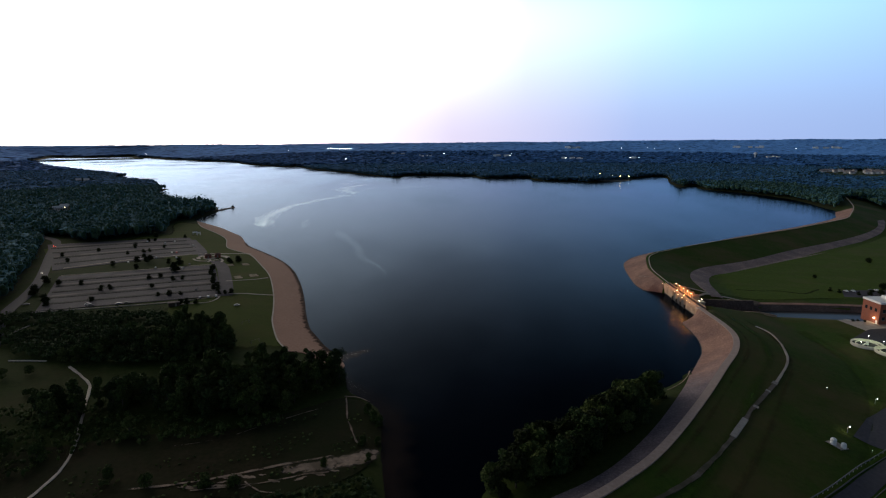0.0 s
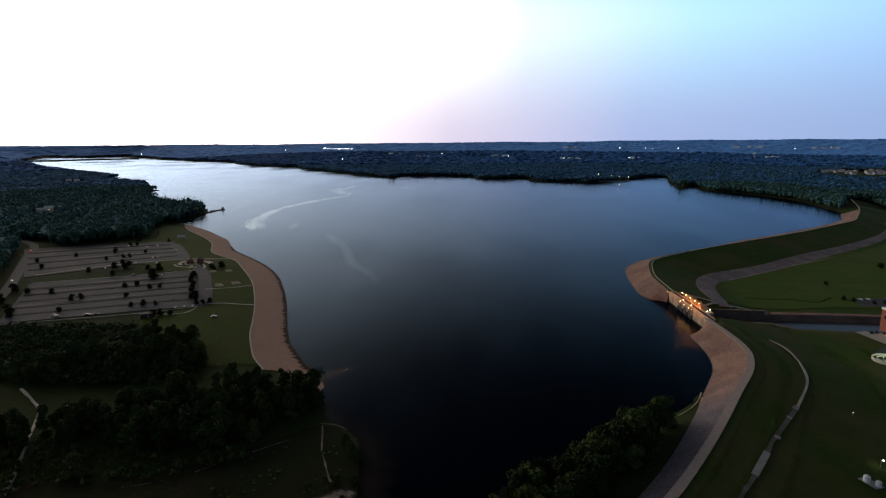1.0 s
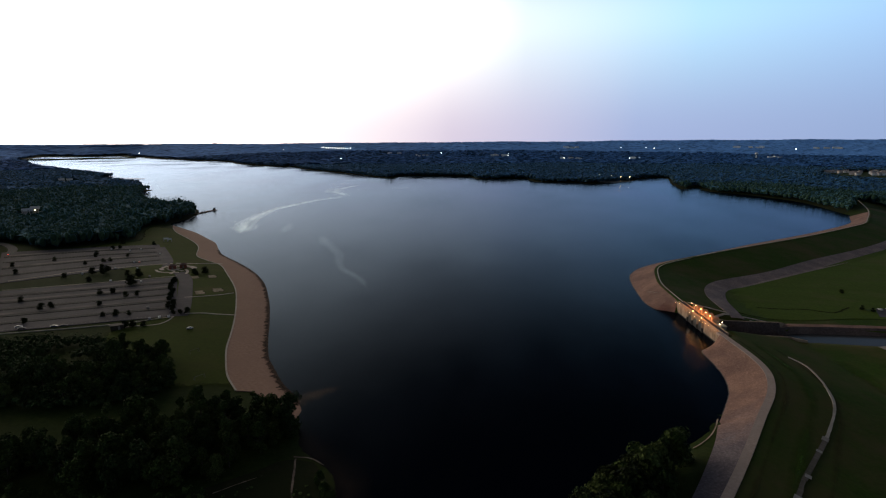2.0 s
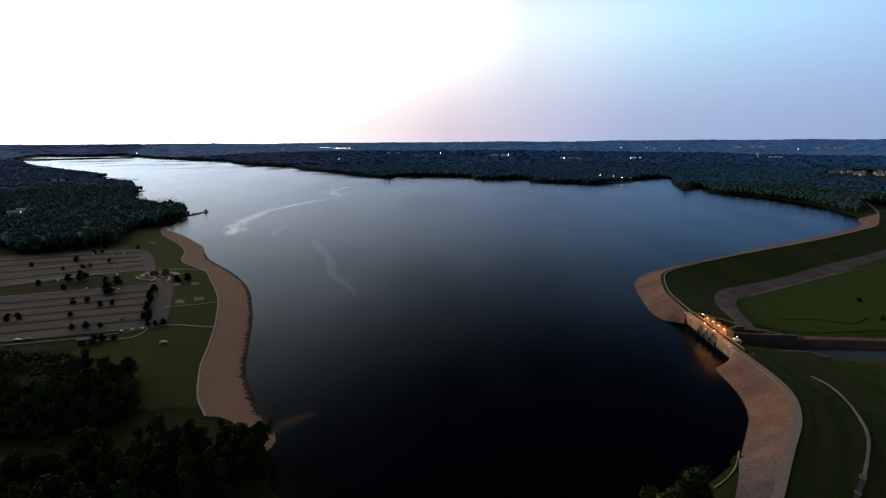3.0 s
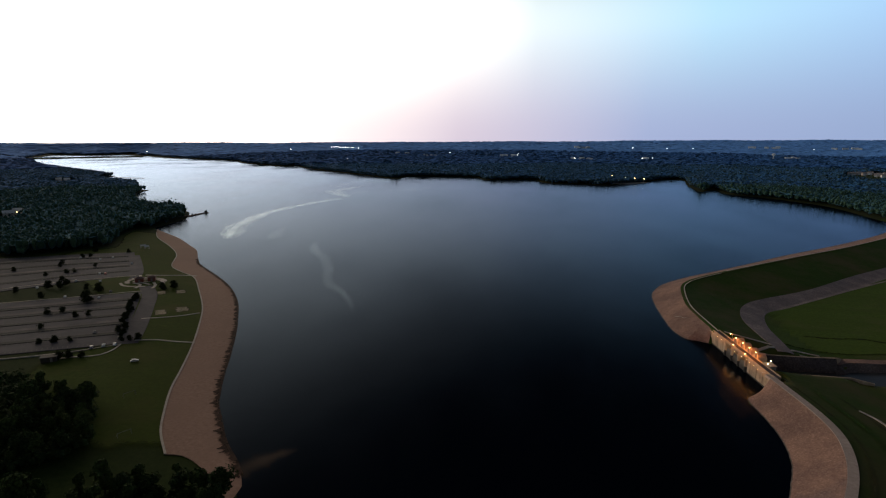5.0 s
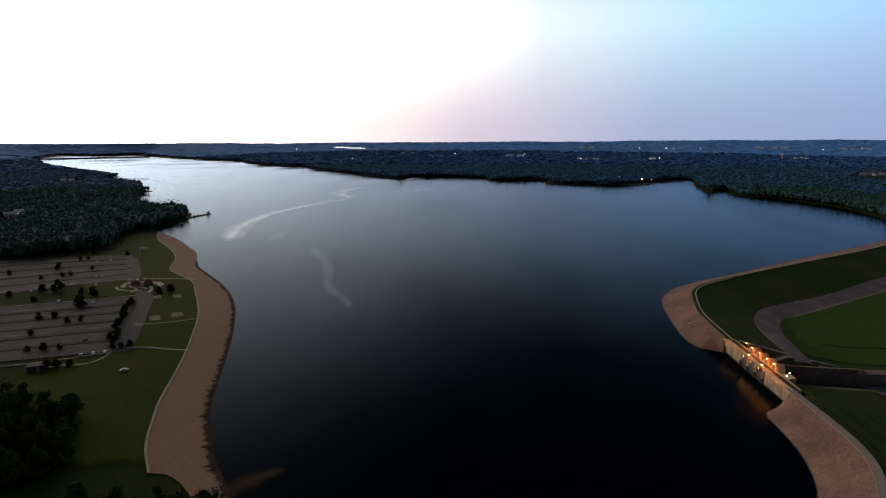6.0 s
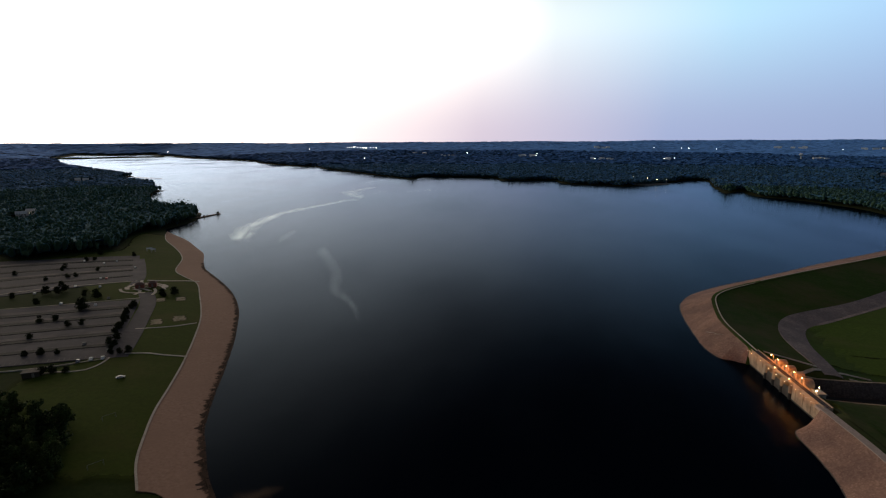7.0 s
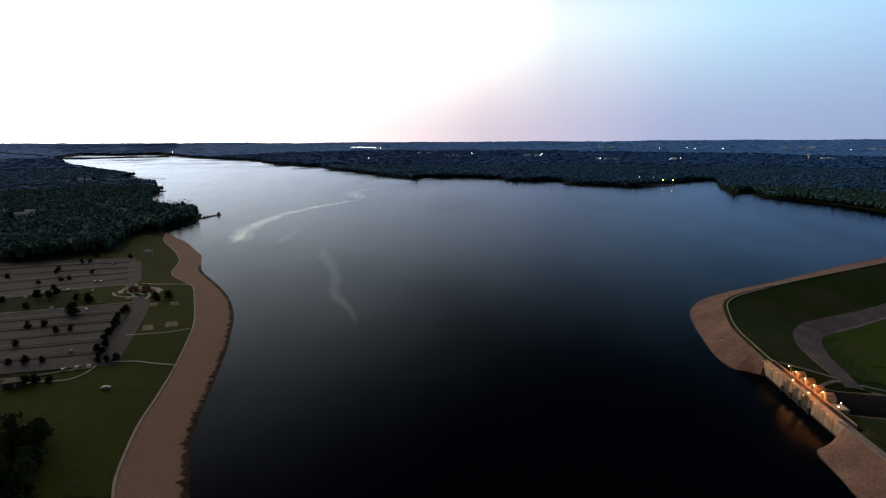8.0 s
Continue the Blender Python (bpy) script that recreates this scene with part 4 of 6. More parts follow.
# ---------------------------------------------------------------- woods, as masses
def lump_mass(name, pts, radius, high, div, seed, mat, label, category, leaves=0):
    """Many tree crowns, each an uneven lump on the ground with tufts of leaves standing off it, joined in one mesh."""
    shapes = [rough_ball(div, seed + k, 0.34) for k in range(10)]
    rng = np.random.RandomState(seed)
    pts = np.asarray(pts, float)
    z = terrain(pts[:, 0], pts[:, 1])[0]
    pick = rng.randint(0, 10, len(pts))
    vs, fs, count = [], [], 0
    for k, (bv, bf) in enumerate(shapes):
        sel = np.where(pick == k)[0]
        if not len(sel):
            continue
        m = len(sel)
        a = rng.uniform(0, 2 * np.pi, m)
        r = radius[sel] * rng.uniform(0.6, 1.4, m)
        h = high[sel] * rng.uniform(0.62, 1.22, m)
        x = (bv[None, :, 0] * np.cos(a)[:, None] - bv[None, :, 1] * np.sin(a)[:, None]) * r[:, None] + pts[sel, 0][:, None]
        y = (bv[None, :, 0] * np.sin(a)[:, None] + bv[None, :, 1] * np.cos(a)[:, None]) * r[:, None] + pts[sel, 1][:, None]
        zz = bv[None, :, 2] * (h * 0.52)[:, None] + (z[sel] + h * 0.5)[:, None]
        v = np.stack([x, y, zz], 2).reshape(-1, 3)
        f = (bf[None] + (np.arange(m) * len(bv))[:, None, None]).reshape(-1, 3) + count
        vs.append(v)
        fs.append(f)
        count += len(v)
        if leaves:
            d = rng.normal(size=(m, leaves, 3))
            d[..., 2] = np.abs(d[..., 2])
            d /= np.linalg.norm(d, axis=2, keepdims=True)
            c = d * np.stack([r, r, h * 0.52], 1)[:, None] * rng.uniform(0.82, 1.16, (m, leaves, 1)) + np.stack([pts[sel, 0], pts[sel, 1], z[sel] + h * 0.5], 1)[:, None]
            w = d + rng.normal(scale=0.6, size=d.shape)
            u = np.cross(w, rng.normal(size=d.shape))
            u /= np.linalg.norm(u, axis=2, keepdims=True)
            w = np.cross(d, u)
            q = r[:, None, None] * rng.uniform(0.16, 0.36, (m, leaves, 1))
            tri = np.stack([c + u * q, c - u * q * 0.6 + w * q * 0.8, c - u * q * 0.6 - w * q * 0.8], 2).reshape(-1, 3)
            vs.append(tri)
            fs.append(np.arange(len(tri)).reshape(-1, 3) + count)
            count += len(tri)
    ob = link_mesh(name, np.vstack(vs), np.vstack(fs), mat, soft=mat in (CANOPY, CANOPY_MID, CANOPY_FAR, CANOPY_EDGE))
    return tagged(ob, label, category, "", "stuff")


def leaf_roof(near, far, step, h, heading, mat):
    """The closed roof of leaves between the crowns of a wood: an uneven sheet."""
    rng = np.random.RandomState(int(near))
    u = np.arange(-far * math.tan(0.82), far * math.tan(0.82), step)
    v = np.arange(0, min(far, 4650), step)
    uu, vv = np.meshgrid(u, v)
    uu = uu + rng.uniform(-0.3, 0.3, uu.shape) * step
    vv = vv + rng.uniform(-0.3, 0.3, vv.shape) * step
    dist = np.hypot(uu, vv)
    x = uu * math.cos(heading) + vv * math.sin(heading)
    y = -uu * math.sin(heading) + vv * math.cos(heading)
    ok = (dist >= near - 2 * step) & (dist < far + 2 * step) & (np.abs(np.arctan2(uu, vv)) < 0.84)
    ok[ok] = in_forest(x[ok], y[ok])
    ok[ok] = ~inside(LAKE, x[ok], y[ok])
    sd = np.zeros(x.shape)
    sd[ok] = dist_to(np.vstack([LAKE, LAKE[:1]]), x[ok], y[ok])
    ok &= sd > step * 0.9
    z = np.zeros(x.shape)
    z[ok] = terrain(x[ok], y[ok])[0] + h * (1 + 0.22 * lumps(x[ok], y[ok], 55, 7.0)) + rng.uniform(-1.3, 1.3, int(ok.sum())) * (1.0 if near < 1000 else 1.6 if near < 2000 else 3.0 if near < 3000 else 2.0)
    full = ok[:-1, :-1] & ok[1:, :-1] & ok[:-1, 1:] & ok[1:, 1:]
    a, b = np.where(full)
    w = x.shape[1]
    quads = np.stack([a * w + b, a * w + b + 1, (a + 1) * w + b + 1, (a + 1) * w + b], 1)
    used, again = np.unique(quads, return_inverse=True)
    if len(used):
        pts = np.stack([x.ravel(), y.ravel(), z.ravel()], 1)[used]
        ob = link_mesh("leaf_roof", pts, again.reshape(-1, 4), mat, soft=near < 1000)
        tagged(ob, "closed dark green leaf roof of the woodland", "woodland", "", "stuff")


def woods():
    rng = np.random.RandomState(11)
    heading = math.atan2(AXIS[0], AXIS[1])
    bands = ((330, 760, 5.0, 4.0, 13.5, 2), (760, 1350, 6.4, 5.2, 14, 1), (1350, 2300, 7.6, 5.8, 14, 1), (2300, 3600, 14, 12, 14, 1), (3600, 6200, 25, 20, 14, 1))
    for near, far, gap, r, h, div in bands:
        half = far * math.tan(0.80)
        n = int(2 * half / gap)
        k = int((far - 0) / gap)
        u = (np.arange(n) - n / 2) * gap
        v = np.arange(k) * gap
        uu, vv = np.meshgrid(u, v)
        uu = (uu + rng.uniform(-0.42, 0.42, uu.shape) * gap).ravel()
        vv = (vv + rng.uniform(-0.42, 0.42, vv.shape) * gap).ravel()
        dist = np.hypot(uu, vv)
        ok = (dist >= near) & (dist < far) & (np.abs(np.arctan2(uu, vv)) < 0.82) & (vv < 4650)
        uu, vv = uu[ok], vv[ok]
        x = uu * math.cos(heading) + vv * math.sin(heading)
        y = -uu * math.sin(heading) + vv * math.cos(heading)
        ok = in_forest(x, y)
        x, y = x[ok], y[ok]
        sd = dist_to(np.vstack([LAKE, LAKE[:1]]), x, y)
        ok = ~inside(LAKE, x, y) & (sd > min(r, gap * 0.72) * 1.05)
        x, y, sd = x[ok], y[ok], sd[ok]
        thin = (rng.uniform(0, 1, len(x)) < (1.0 if near < 1000 else 0.9 if near < 2000 else 0.0)) | (sd < 40)
        x, y = x[thin], y[thin]
        # farther bands take leaves with more haze in their colour
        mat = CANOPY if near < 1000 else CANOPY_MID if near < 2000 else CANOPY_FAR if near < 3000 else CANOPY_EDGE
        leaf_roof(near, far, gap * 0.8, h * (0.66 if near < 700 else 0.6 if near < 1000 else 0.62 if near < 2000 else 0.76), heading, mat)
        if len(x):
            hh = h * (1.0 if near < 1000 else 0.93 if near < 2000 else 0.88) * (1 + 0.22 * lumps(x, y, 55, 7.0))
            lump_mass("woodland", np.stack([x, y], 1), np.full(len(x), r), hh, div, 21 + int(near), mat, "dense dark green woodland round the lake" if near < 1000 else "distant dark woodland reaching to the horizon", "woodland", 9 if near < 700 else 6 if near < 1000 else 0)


woods()
# low growth in the thicket and along the meadow
low = scatter([(-300, 236), (-290, 214), (-262, 203), (-236, 190), (-206, 187), (-174, 192), (-150, 200), (-143, 216), (-156, 234), (-172, 250), (-200, 259), (-240, 254), (-275, 246)], 2.7, 8)
low = [p for p in low if lumps(np.array([p[0]]), np.array([p[1]]), 9, 1.0)[0] > -0.3]
lump_mass("thicket_bushes", low, np.full(len(low), 1.9), np.full(len(low), 4.4), 1, 70, LEAVES_DEEP, "tangled dark green bushes filling the thicket", "bushes", 14)
low = scatter([(-200, 100), (-195, 145), (-165, 158), (-158, 148), (-108, 149), (-92, 160), (-88, 152), (-112, 136), (-140, 128), (-150, 105)], 3.6, 9)
low = [p for p in low if lumps(np.array([p[0]]), np.array([p[1]]), 11, 4.0)[0] > -0.45]
lump_mass("meadow_bushes", low, np.full(len(low), 1.5), np.full(len(low), 2.6), 1, 90, LEAVES, "patchy low bushes along the shore meadow", "bushes", 14)

low = scatter([(-120, 98), (-84, 111), (-62, 121), (-51, 131), (-46, 130), (-40, 114), (-34, 104), (-60, 92), (-100, 84)], 2.6, 12)
low = [p for p in low if lumps(np.array([p[0]]), np.array([p[1]]), 8, 3.0)[0] > -0.5]
lump_mass("shore_bushes", low, np.full(len(low), 1.5), np.full(len(low), 2.2), 1, 95, LEAVES_DEEP, "dark bushes on the southern shore", "bushes", 14)

# ---------------------------------------------------------------- west side: car parks, lawns, paths
def corners_patch(name, c, mat, label, category, lift=0.12, across=24, n=40, kind="structure"):
    """A four-cornered sheet on the ground: corners in turn."""
    a, b, d, e = [np.array(p, float) for p in c]
    return drape(name, np.array([a, b]), np.array([e, d]), across, mat, lift, label=label, category=category, n=n, kind=kind)


def inner_point(c, u, v):
    a, b, d, e = [np.array(p, float) for p in c]
    return (a * (1 - u) + b * u) * (1 - v) + (e * (1 - u) + d * u) * v


# lawn between the car parks and the beach, and the strips round them
drape("lawn", resample(BEACH_BACK, 200),
      smooth([(-462, 620), (-440, 575), (-402, 515), (-425, 480), (-380, 420), (-330, 400), (-300, 380), (-272, 350), (-235, 330), (-215, 298), (-224, 272), (-212, 252), (-186, 240), (-160, 222), (-145, 212)]), 26, ragged("frayed_lawn", LAWN, [(0.0, 1.0), (0.8, 1.0), (1.0, 0.0)], (0.1, 0.26), 0.12, 0.04), 0.04,
      label="mown lawn behind the beach", category="lawn", n=150, skirt=0.1)
drape("lawn", np.array([(-420, 484), (-300, 545)], float), np.array([(-460, 420), (-380, 350)], float), 8, LAWN, -0.02, label="grass verge round the upper car park", category="lawn", n=40, skirt=0.1)
LOT_UPPER = [(-476, 440), (-363, 500), (-298, 426), (-374, 344)]
LOT_LOWER = [(-352, 328), (-262, 386), (-203, 302), (-292, 251)]
corners_patch("car_park", LOT_UPPER, ASPHALT, "large worn grey asphalt car park with rows", "car park", 0.10)
corners_patch("car_park", LOT_LOWER, ASPHALT, "large worn grey asphalt car park near the beach", "car park", 0.10)
DRY_STRIP = two_scale("light_worn_asphalt", (0.09, 0.077, 0.082), (0.16, 0.138, 0.14), (0.055, 0.049, 0.056), 0.7, 0.04, 0.95, 0.2, 0.05, stretch=(0.3, 2.0, 1, -0.71), patch_at=(0.42, 0.6))
for lot, rows in ((LOT_UPPER, 5), (LOT_LOWER, 6)):
    for k in range(1, rows):
        v = k / rows
        a, b = inner_point(lot, 0.02, v - 0.018), inner_point(lot, 0.96, v - 0.018)
        c, d = inner_point(lot, 0.96, v + 0.018), inner_point(lot, 0.02, v + 0.018)
        corners_patch("row_median", [a, b, c, d], PAINT_DARK, "thin dark tarred strip between two parking rows", "median", 0.34, 2, 40)
        if (k + rows) % 2 == 0 or k == 1:
            a, b = inner_point(lot, 0.03, v - 0.07), inner_point(lot, 0.95, v - 0.07)
            c, d = inner_point(lot, 0.95, v - 0.025), inner_point(lot, 0.03, v - 0.025)
            corners_patch("parking_aisle", [a, b, c, d], DRY_STRIP, "lighter worn aisle between parking rows", "aisle", 0.28, 2, 40)
    # stall lines
    stall = []
    for k in range(rows):
        v0 = (k + 0.5) / rows
        for j in range(46):
            u = 0.03 + 0.92 * j / 45
            for s in (-1, 1):
                p, q = inner_point(lot, u, v0 + s * 0.30 / rows), inner_point(lot, u, v0 + s * 0.46 / rows)
                stall.append((p, q))
    pts = np.array([(p + q) / 2 for p, q in stall])
    zz = terrain(pts[:, 0], pts[:, 1])[0] + 0.3
    verts, faces = [], []
    for (p, q), z in zip(stall, zz):
        t = (q - p) / np.linalg.norm(q - p)
        w = np.array((-t[1], t[0])) * 0.07
        i = len(verts)
        verts += [(*(p - w), z), (*(p + w), z), (*(q + w), z), (*(q - w), z)]
        faces.append([i, i + 1, i + 2, i + 3])
    tagged(link_mesh("stall_lines", verts, faces, STALL_PAINT), "faded parking stall lines on the asphalt", "stall lines", "", "stuff")
line_strip("park_drive", [(-352, 488), (-328, 462), (-304, 434), (-292, 414)], 6.5, ASPHALT, 0.2, label="grey drive along the upper car park", category="road")
line_strip("park_drive", [(-270, 400), (-252, 381), (-236, 358), (-222, 337), (-210, 318), (-201, 302)], 9.0, ASPHALT, 0.2, label="grey drive along the lower car park", category="road")
line_strip("kerb_line", [(-298, 424), (-318, 408), (-345, 386), (-372, 352)], 0.9, PALE, 0.25, label="pale concrete kerb of the upper car park", category="kerb")
line_strip("kerb_line", [(-264, 388), (-300, 362), (-352, 330)], 0.9, PALE, 0.25, label="pale concrete kerb of the lower car park", category="kerb")
line_strip("kerb_line", [(-204, 300), (-226, 282), (-258, 265), (-292, 249)], 0.6, PALE, 0.25, label="pale kerb along the car park's lower edge", category="kerb")
line_strip("entrance_road", [(-260, 196), (-303, 241), (-334, 286), (-359, 319), (-414, 380), (-455, 426), (-483, 457), (-523, 480), (-570, 500)], 7.0, DARK_ASPHALT, 0.2, label="grey park entrance road along the wood", category="road")
line_strip("footpath", [(-201, 307), (-192, 310.5), (-183, 311), (-172, 313)], 1.0, PALE, 0.25, label="pale footpath from the drive to the beach")
line_strip("footpath", [(-222, 337), (-213, 342), (-205, 348), (-199, 356)], 1.0, CONCRETE, 0.2, label="faint footpath across the lawn")
line_strip("footpath", [(-209, 283), (-203, 287), (-202, 294), (-204, 301)], 0.8, PALE, 0.25, label="pale curved footpath by the car park corner")
line_strip("footpath", [(-217, 279), (-213, 282), (-209, 283)], 1.2, PALE, 0.25, label="pale footpath by the brick shelter")
line_strip("footpath", [(-293, 428), (-280, 431), (-266, 437), (-258, 438)], 1.6, PALE, 0.25, label="pale footpath from the bathhouse to the beach")
line_strip("trail", [(-138, 102), (-139, 108), (-141, 116), (-148, 128), (-158, 141), (-172, 159), (-179, 168), (-187, 174), (-204, 184)], 0.95, PALE, 0.25, label="winding white gravel trail through the meadow", category="trail", wobble=0.15)
line_strip("trail", [(-238, 185.5), (-229, 187), (-220, 188)], 0.45, PALE, 0.25, label="short white gravel trail by the thicket", category="trail")
line_strip("trail", [(-266, 205), (-271, 218), (-272, 228), (-270, 241)], 0.4, PALE, 0.25, label="thin pale trail up to the car park", category="trail")
# sandy spit south of the shore belt
drape("scrub_meadow", smooth([(-200, 90), (-170, 118), (-150, 128), (-130, 138), (-108, 143), (-96, 156), (-84, 170), (-77, 180), (-68, 181)]), smooth([(-150, 70), (-130, 92), (-110, 106), (-90, 112), (-72, 116), (-60, 124), (-52, 136), (-51, 150), (-56, 168)]), 16, SCRUB, 0.05,
      label="brown scrubby meadow on the shore spit", category="meadow", n=60, skirt=0.1)
TRAMPLED = two_scale("bare_sandy_soil", (0.21, 0.155, 0.115), (0.36, 0.275, 0.21), (0.13, 0.1, 0.07), 0.9, 0.13, 0.95, 0.3, 0.15, patch_at=(0.4, 0.6))
SOIL = ragged("frayed_sandy_soil", TRAMPLED, [(0.0, 0.0), (0.3, 1.0), (0.7, 1.0), (1.0, 0.0)], (0.26, 0.46), 0.35, 0.12)
THIN_SOIL = ragged("trodden_sand", TRAMPLED, [(0.0, 0.5), (0.3, 1.0), (0.7, 1.0), (1.0, 0.5)], (0.3, 0.5), 0.25, 0.05)
drape("bare_sand_bank", smooth([(-79, 130), (-70, 136), (-62, 142.5), (-54, 149.5), (-48, 148)]), smooth([(-77, 125), (-66, 128), (-58, 132), (-51, 137), (-47.5, 142)]), 4, SOIL, 0.2, label="bare eroded sandy bank on the spit", category="sand bank", n=30, wobble=0.6)
for pts, w in (([(-116, 110), (-103, 115), (-90, 122), (-80, 129), (-70, 135.5), (-62, 141)], 1.0), ([(-98, 113), (-88, 117), (-77, 122), (-68, 128), (-60, 132)], 0.6), ([(-84, 121), (-77, 117.5), (-72, 118)], 0.5)):
    line_strip("sandy_track", pts, w * 1.5, THIN_SOIL, 0.24, label="trampled pale sandy track through scrub", category="track", wobble=0.2)
line_strip("sandy_shore", [(50, 206.5), (55, 211), (60, 217.5), (64, 225), (67.5, 234)], 1.0, SOIL, 0.3, label="narrow sandy shore beside the dam's stone face", category="shore")
for pts, w in (([(-75, 183), (-71, 173), (-68, 165), (-64, 158), (-60, 151), (-57, 148)], 0.6), ([(-76, 182), (-70, 183), (-64, 180)], 0.45), ([(-116, 133), (-110, 136), (-105, 139)], 0.15), ([(-100, 143.5), (-96, 149), (-92, 154)], 0.2), ([(-89, 157.5), (-84, 164), (-79, 170)], 0.25)):
    line_strip("sandy_track", pts, w * 1.6, THIN_SOIL, 0.26, label="thin pale track through the scrub", category="track", wobble=0.15)
SPIT = [(-150, 92), (-130, 120), (-108, 133), (-92, 148), (-78, 168), (-66, 172), (-56, 155), (-52, 138), (-62, 124), (-80, 115), (-110, 104), (-135, 88)]
tufts = scatter(SPIT, 2.6, 31)
tufts = [p for p in tufts if lumps(np.array([p[0]]), np.array([p[1]]), 6, 2.0)[0] > 0.1]
lump_mass("scrub_tufts", tufts, np.full(len(tufts), 0.8), np.full(len(tufts), 0.9), 1, 51, LEAVES, "low dark scrub tufts on the shore spit", "scrub")
pr = random.Random(14)
for k in range(16):
    f = pr.random()
    x, y = -104 + 50 * f + pr.uniform(-3, 3), 111 + 28 * f + pr.uniform(-5, 4)
    s, ang = pr.uniform(1.2, 3.0), pr.uniform(-0.2, 0.9)
    d = np.array((math.cos(ang), math.sin(ang))) * s
    c = np.array((x, y))
    e = np.array((-d[1], d[0])) * 0.45
    drape("sand_patch", smooth([c - d, c - d * 0.3 + e, c + d * 0.4 + e, c + d]), smooth([c - d * 0.9, c - d * 0.2 - e, c + d * 0.3 - e, c + d * 0.95]), 2, SOIL, 0.17, label="bare sandy patch in the scrub", category="sand patch", n=10, skirt=0.1, wobble=0.2)
# volleyball courts
COURT_SAND = two_scale("court_sand", (0.25, 0.2, 0.13), (0.34, 0.28, 0.19), (0.14, 0.13, 0.06), 0.8, 0.2, 0.95, 0.2, 0.1, patch_at=(0.5, 0.65))
COURT = ragged("frayed_court_sand", COURT_SAND, [(0.0, 0.0), (0.25, 1.0), (0.75, 1.0), (1.0, 0.0)], (0.2, 0.5), 0.4, 0.2)
for cx, cy, sx, sy in ((-249, 388, 6.5, 4), (-239, 394, 6.5, 4.5), (-220, 350, 7.5, 4.5), (-212.5, 359, 7.5, 5)):
    u, v = np.array((0.65, -0.76)) * sx / 1.1, np.array((0.76, 0.65)) * sy
    c = np.array((cx, cy))
    drape("sand_court", smooth([c - u - v * 0.8, c - u * 0.3 - v, c + u * 0.4 - v, c + u - v * 0.7]), smooth([c - u + v * 0.8, c - u * 0.2 + v, c + u * 0.4 + v, c + u + v * 0.8]), 4, COURT, 0.16, label="worn sandy volleyball court in the lawn", category="sand court", n=16, wobble=0.4)


# bathhouse and plaza
RED_ROOF = two_scale("reddish_shingles", (0.13, 0.075, 0.06), (0.22, 0.13, 0.105), (0.16, 0.1, 0.085), 2.0, 0.3, 0.9, 0.2, 0.05)
CREAM_DOOR = plain("dull_door_paint", (0.25, 0.22, 0.18), 0.6)


def build_bathhouse():
    z = ground_z(-279, 411)
    t = thing("bathhouse", pose(-279, 411, z, 0, 0, 33), "low brown-roofed bathhouse on a pale concrete plaza", "building")
    for k, (x, y, sx, sy) in enumerate(((-4, 0, 5.2, 3.6), (3.6, 1.2, 4.8, 3.6))):
        part("wall", box(sx, sy, 3.0, pose(x, y, -0.2), 0.05), BRICK, t)
        bm = bmesh.new()
        v = [bm.verts.new(p) for p in ((x - sx / 2 - 0.4, y - sy / 2 - 0.4, 2.82), (x + sx / 2 + 0.7, y - sy / 2 - 0.7, 2.82), (x + sx / 2 + 0.7, y + sy / 2 + 0.7, 2.82), (x - sx / 2 - 0.7, y + sy / 2 + 0.7, 2.82),
                                       (x - sx / 4, y, 4.0), (x + sx / 4, y, 4.0))]
        for f in ((0, 1, 5, 4), (1, 2, 5), (2, 3, 4, 5), (3, 0, 4), (3, 2, 1, 0)):
            bm.faces.new([v[i] for i in f])
        part("roof", bm, RED_ROOF, t, "reddish brown hipped shingle roof")
    part("door", box(1.0, 0.12, 2.1, pose(-4, -1.85, 0)), CREAM_DOOR, t)
    part("door", box(1.0, 0.12, 2.1, pose(3.6, -0.65, 0)), CREAM_DOOR, t)
    n = 28
    ring = np.array([(-279 + 15 * math.cos(a), 411 + 12 * math.sin(a)) for a in np.linspace(0, 2 * math.pi, n)])
    drape("plaza", ring[:20], ring[:20] * 0.72 + np.array((-279, 411)) * 0.28, 3, ragged("worn_plaza", PALE, [(0.0, 0.4), (0.3, 1.0), (0.8, 1.0), (1.0, 0.2)], (0.2, 0.42), 0.3, 0.1), 0.2, label="pale concrete plaza round the bathhouse", category="plaza", n=n * 2)
    for p in ([(-296, 426), (-290, 420), (-284, 421)], [(-294, 416), (-285, 411), (-276, 412)], [(-273, 393), (-276, 402), (-284, 405)], [(-262, 396), (-266, 404), (-272, 410)], [(-292, 402), (-286, 397), (-279, 396), (-270, 399)], [(-288, 414), (-281, 418), (-272, 417), (-264, 410)], [(-270, 404), (-278, 407), (-287, 408)]):
        line_strip("plaza_path", p, 1.8, PALE, 0.24, label="pale curving plaza path", category="path")


build_bathhouse()


CREAM = plain("cream_paint", (0.66, 0.61, 0.5), 0.6)
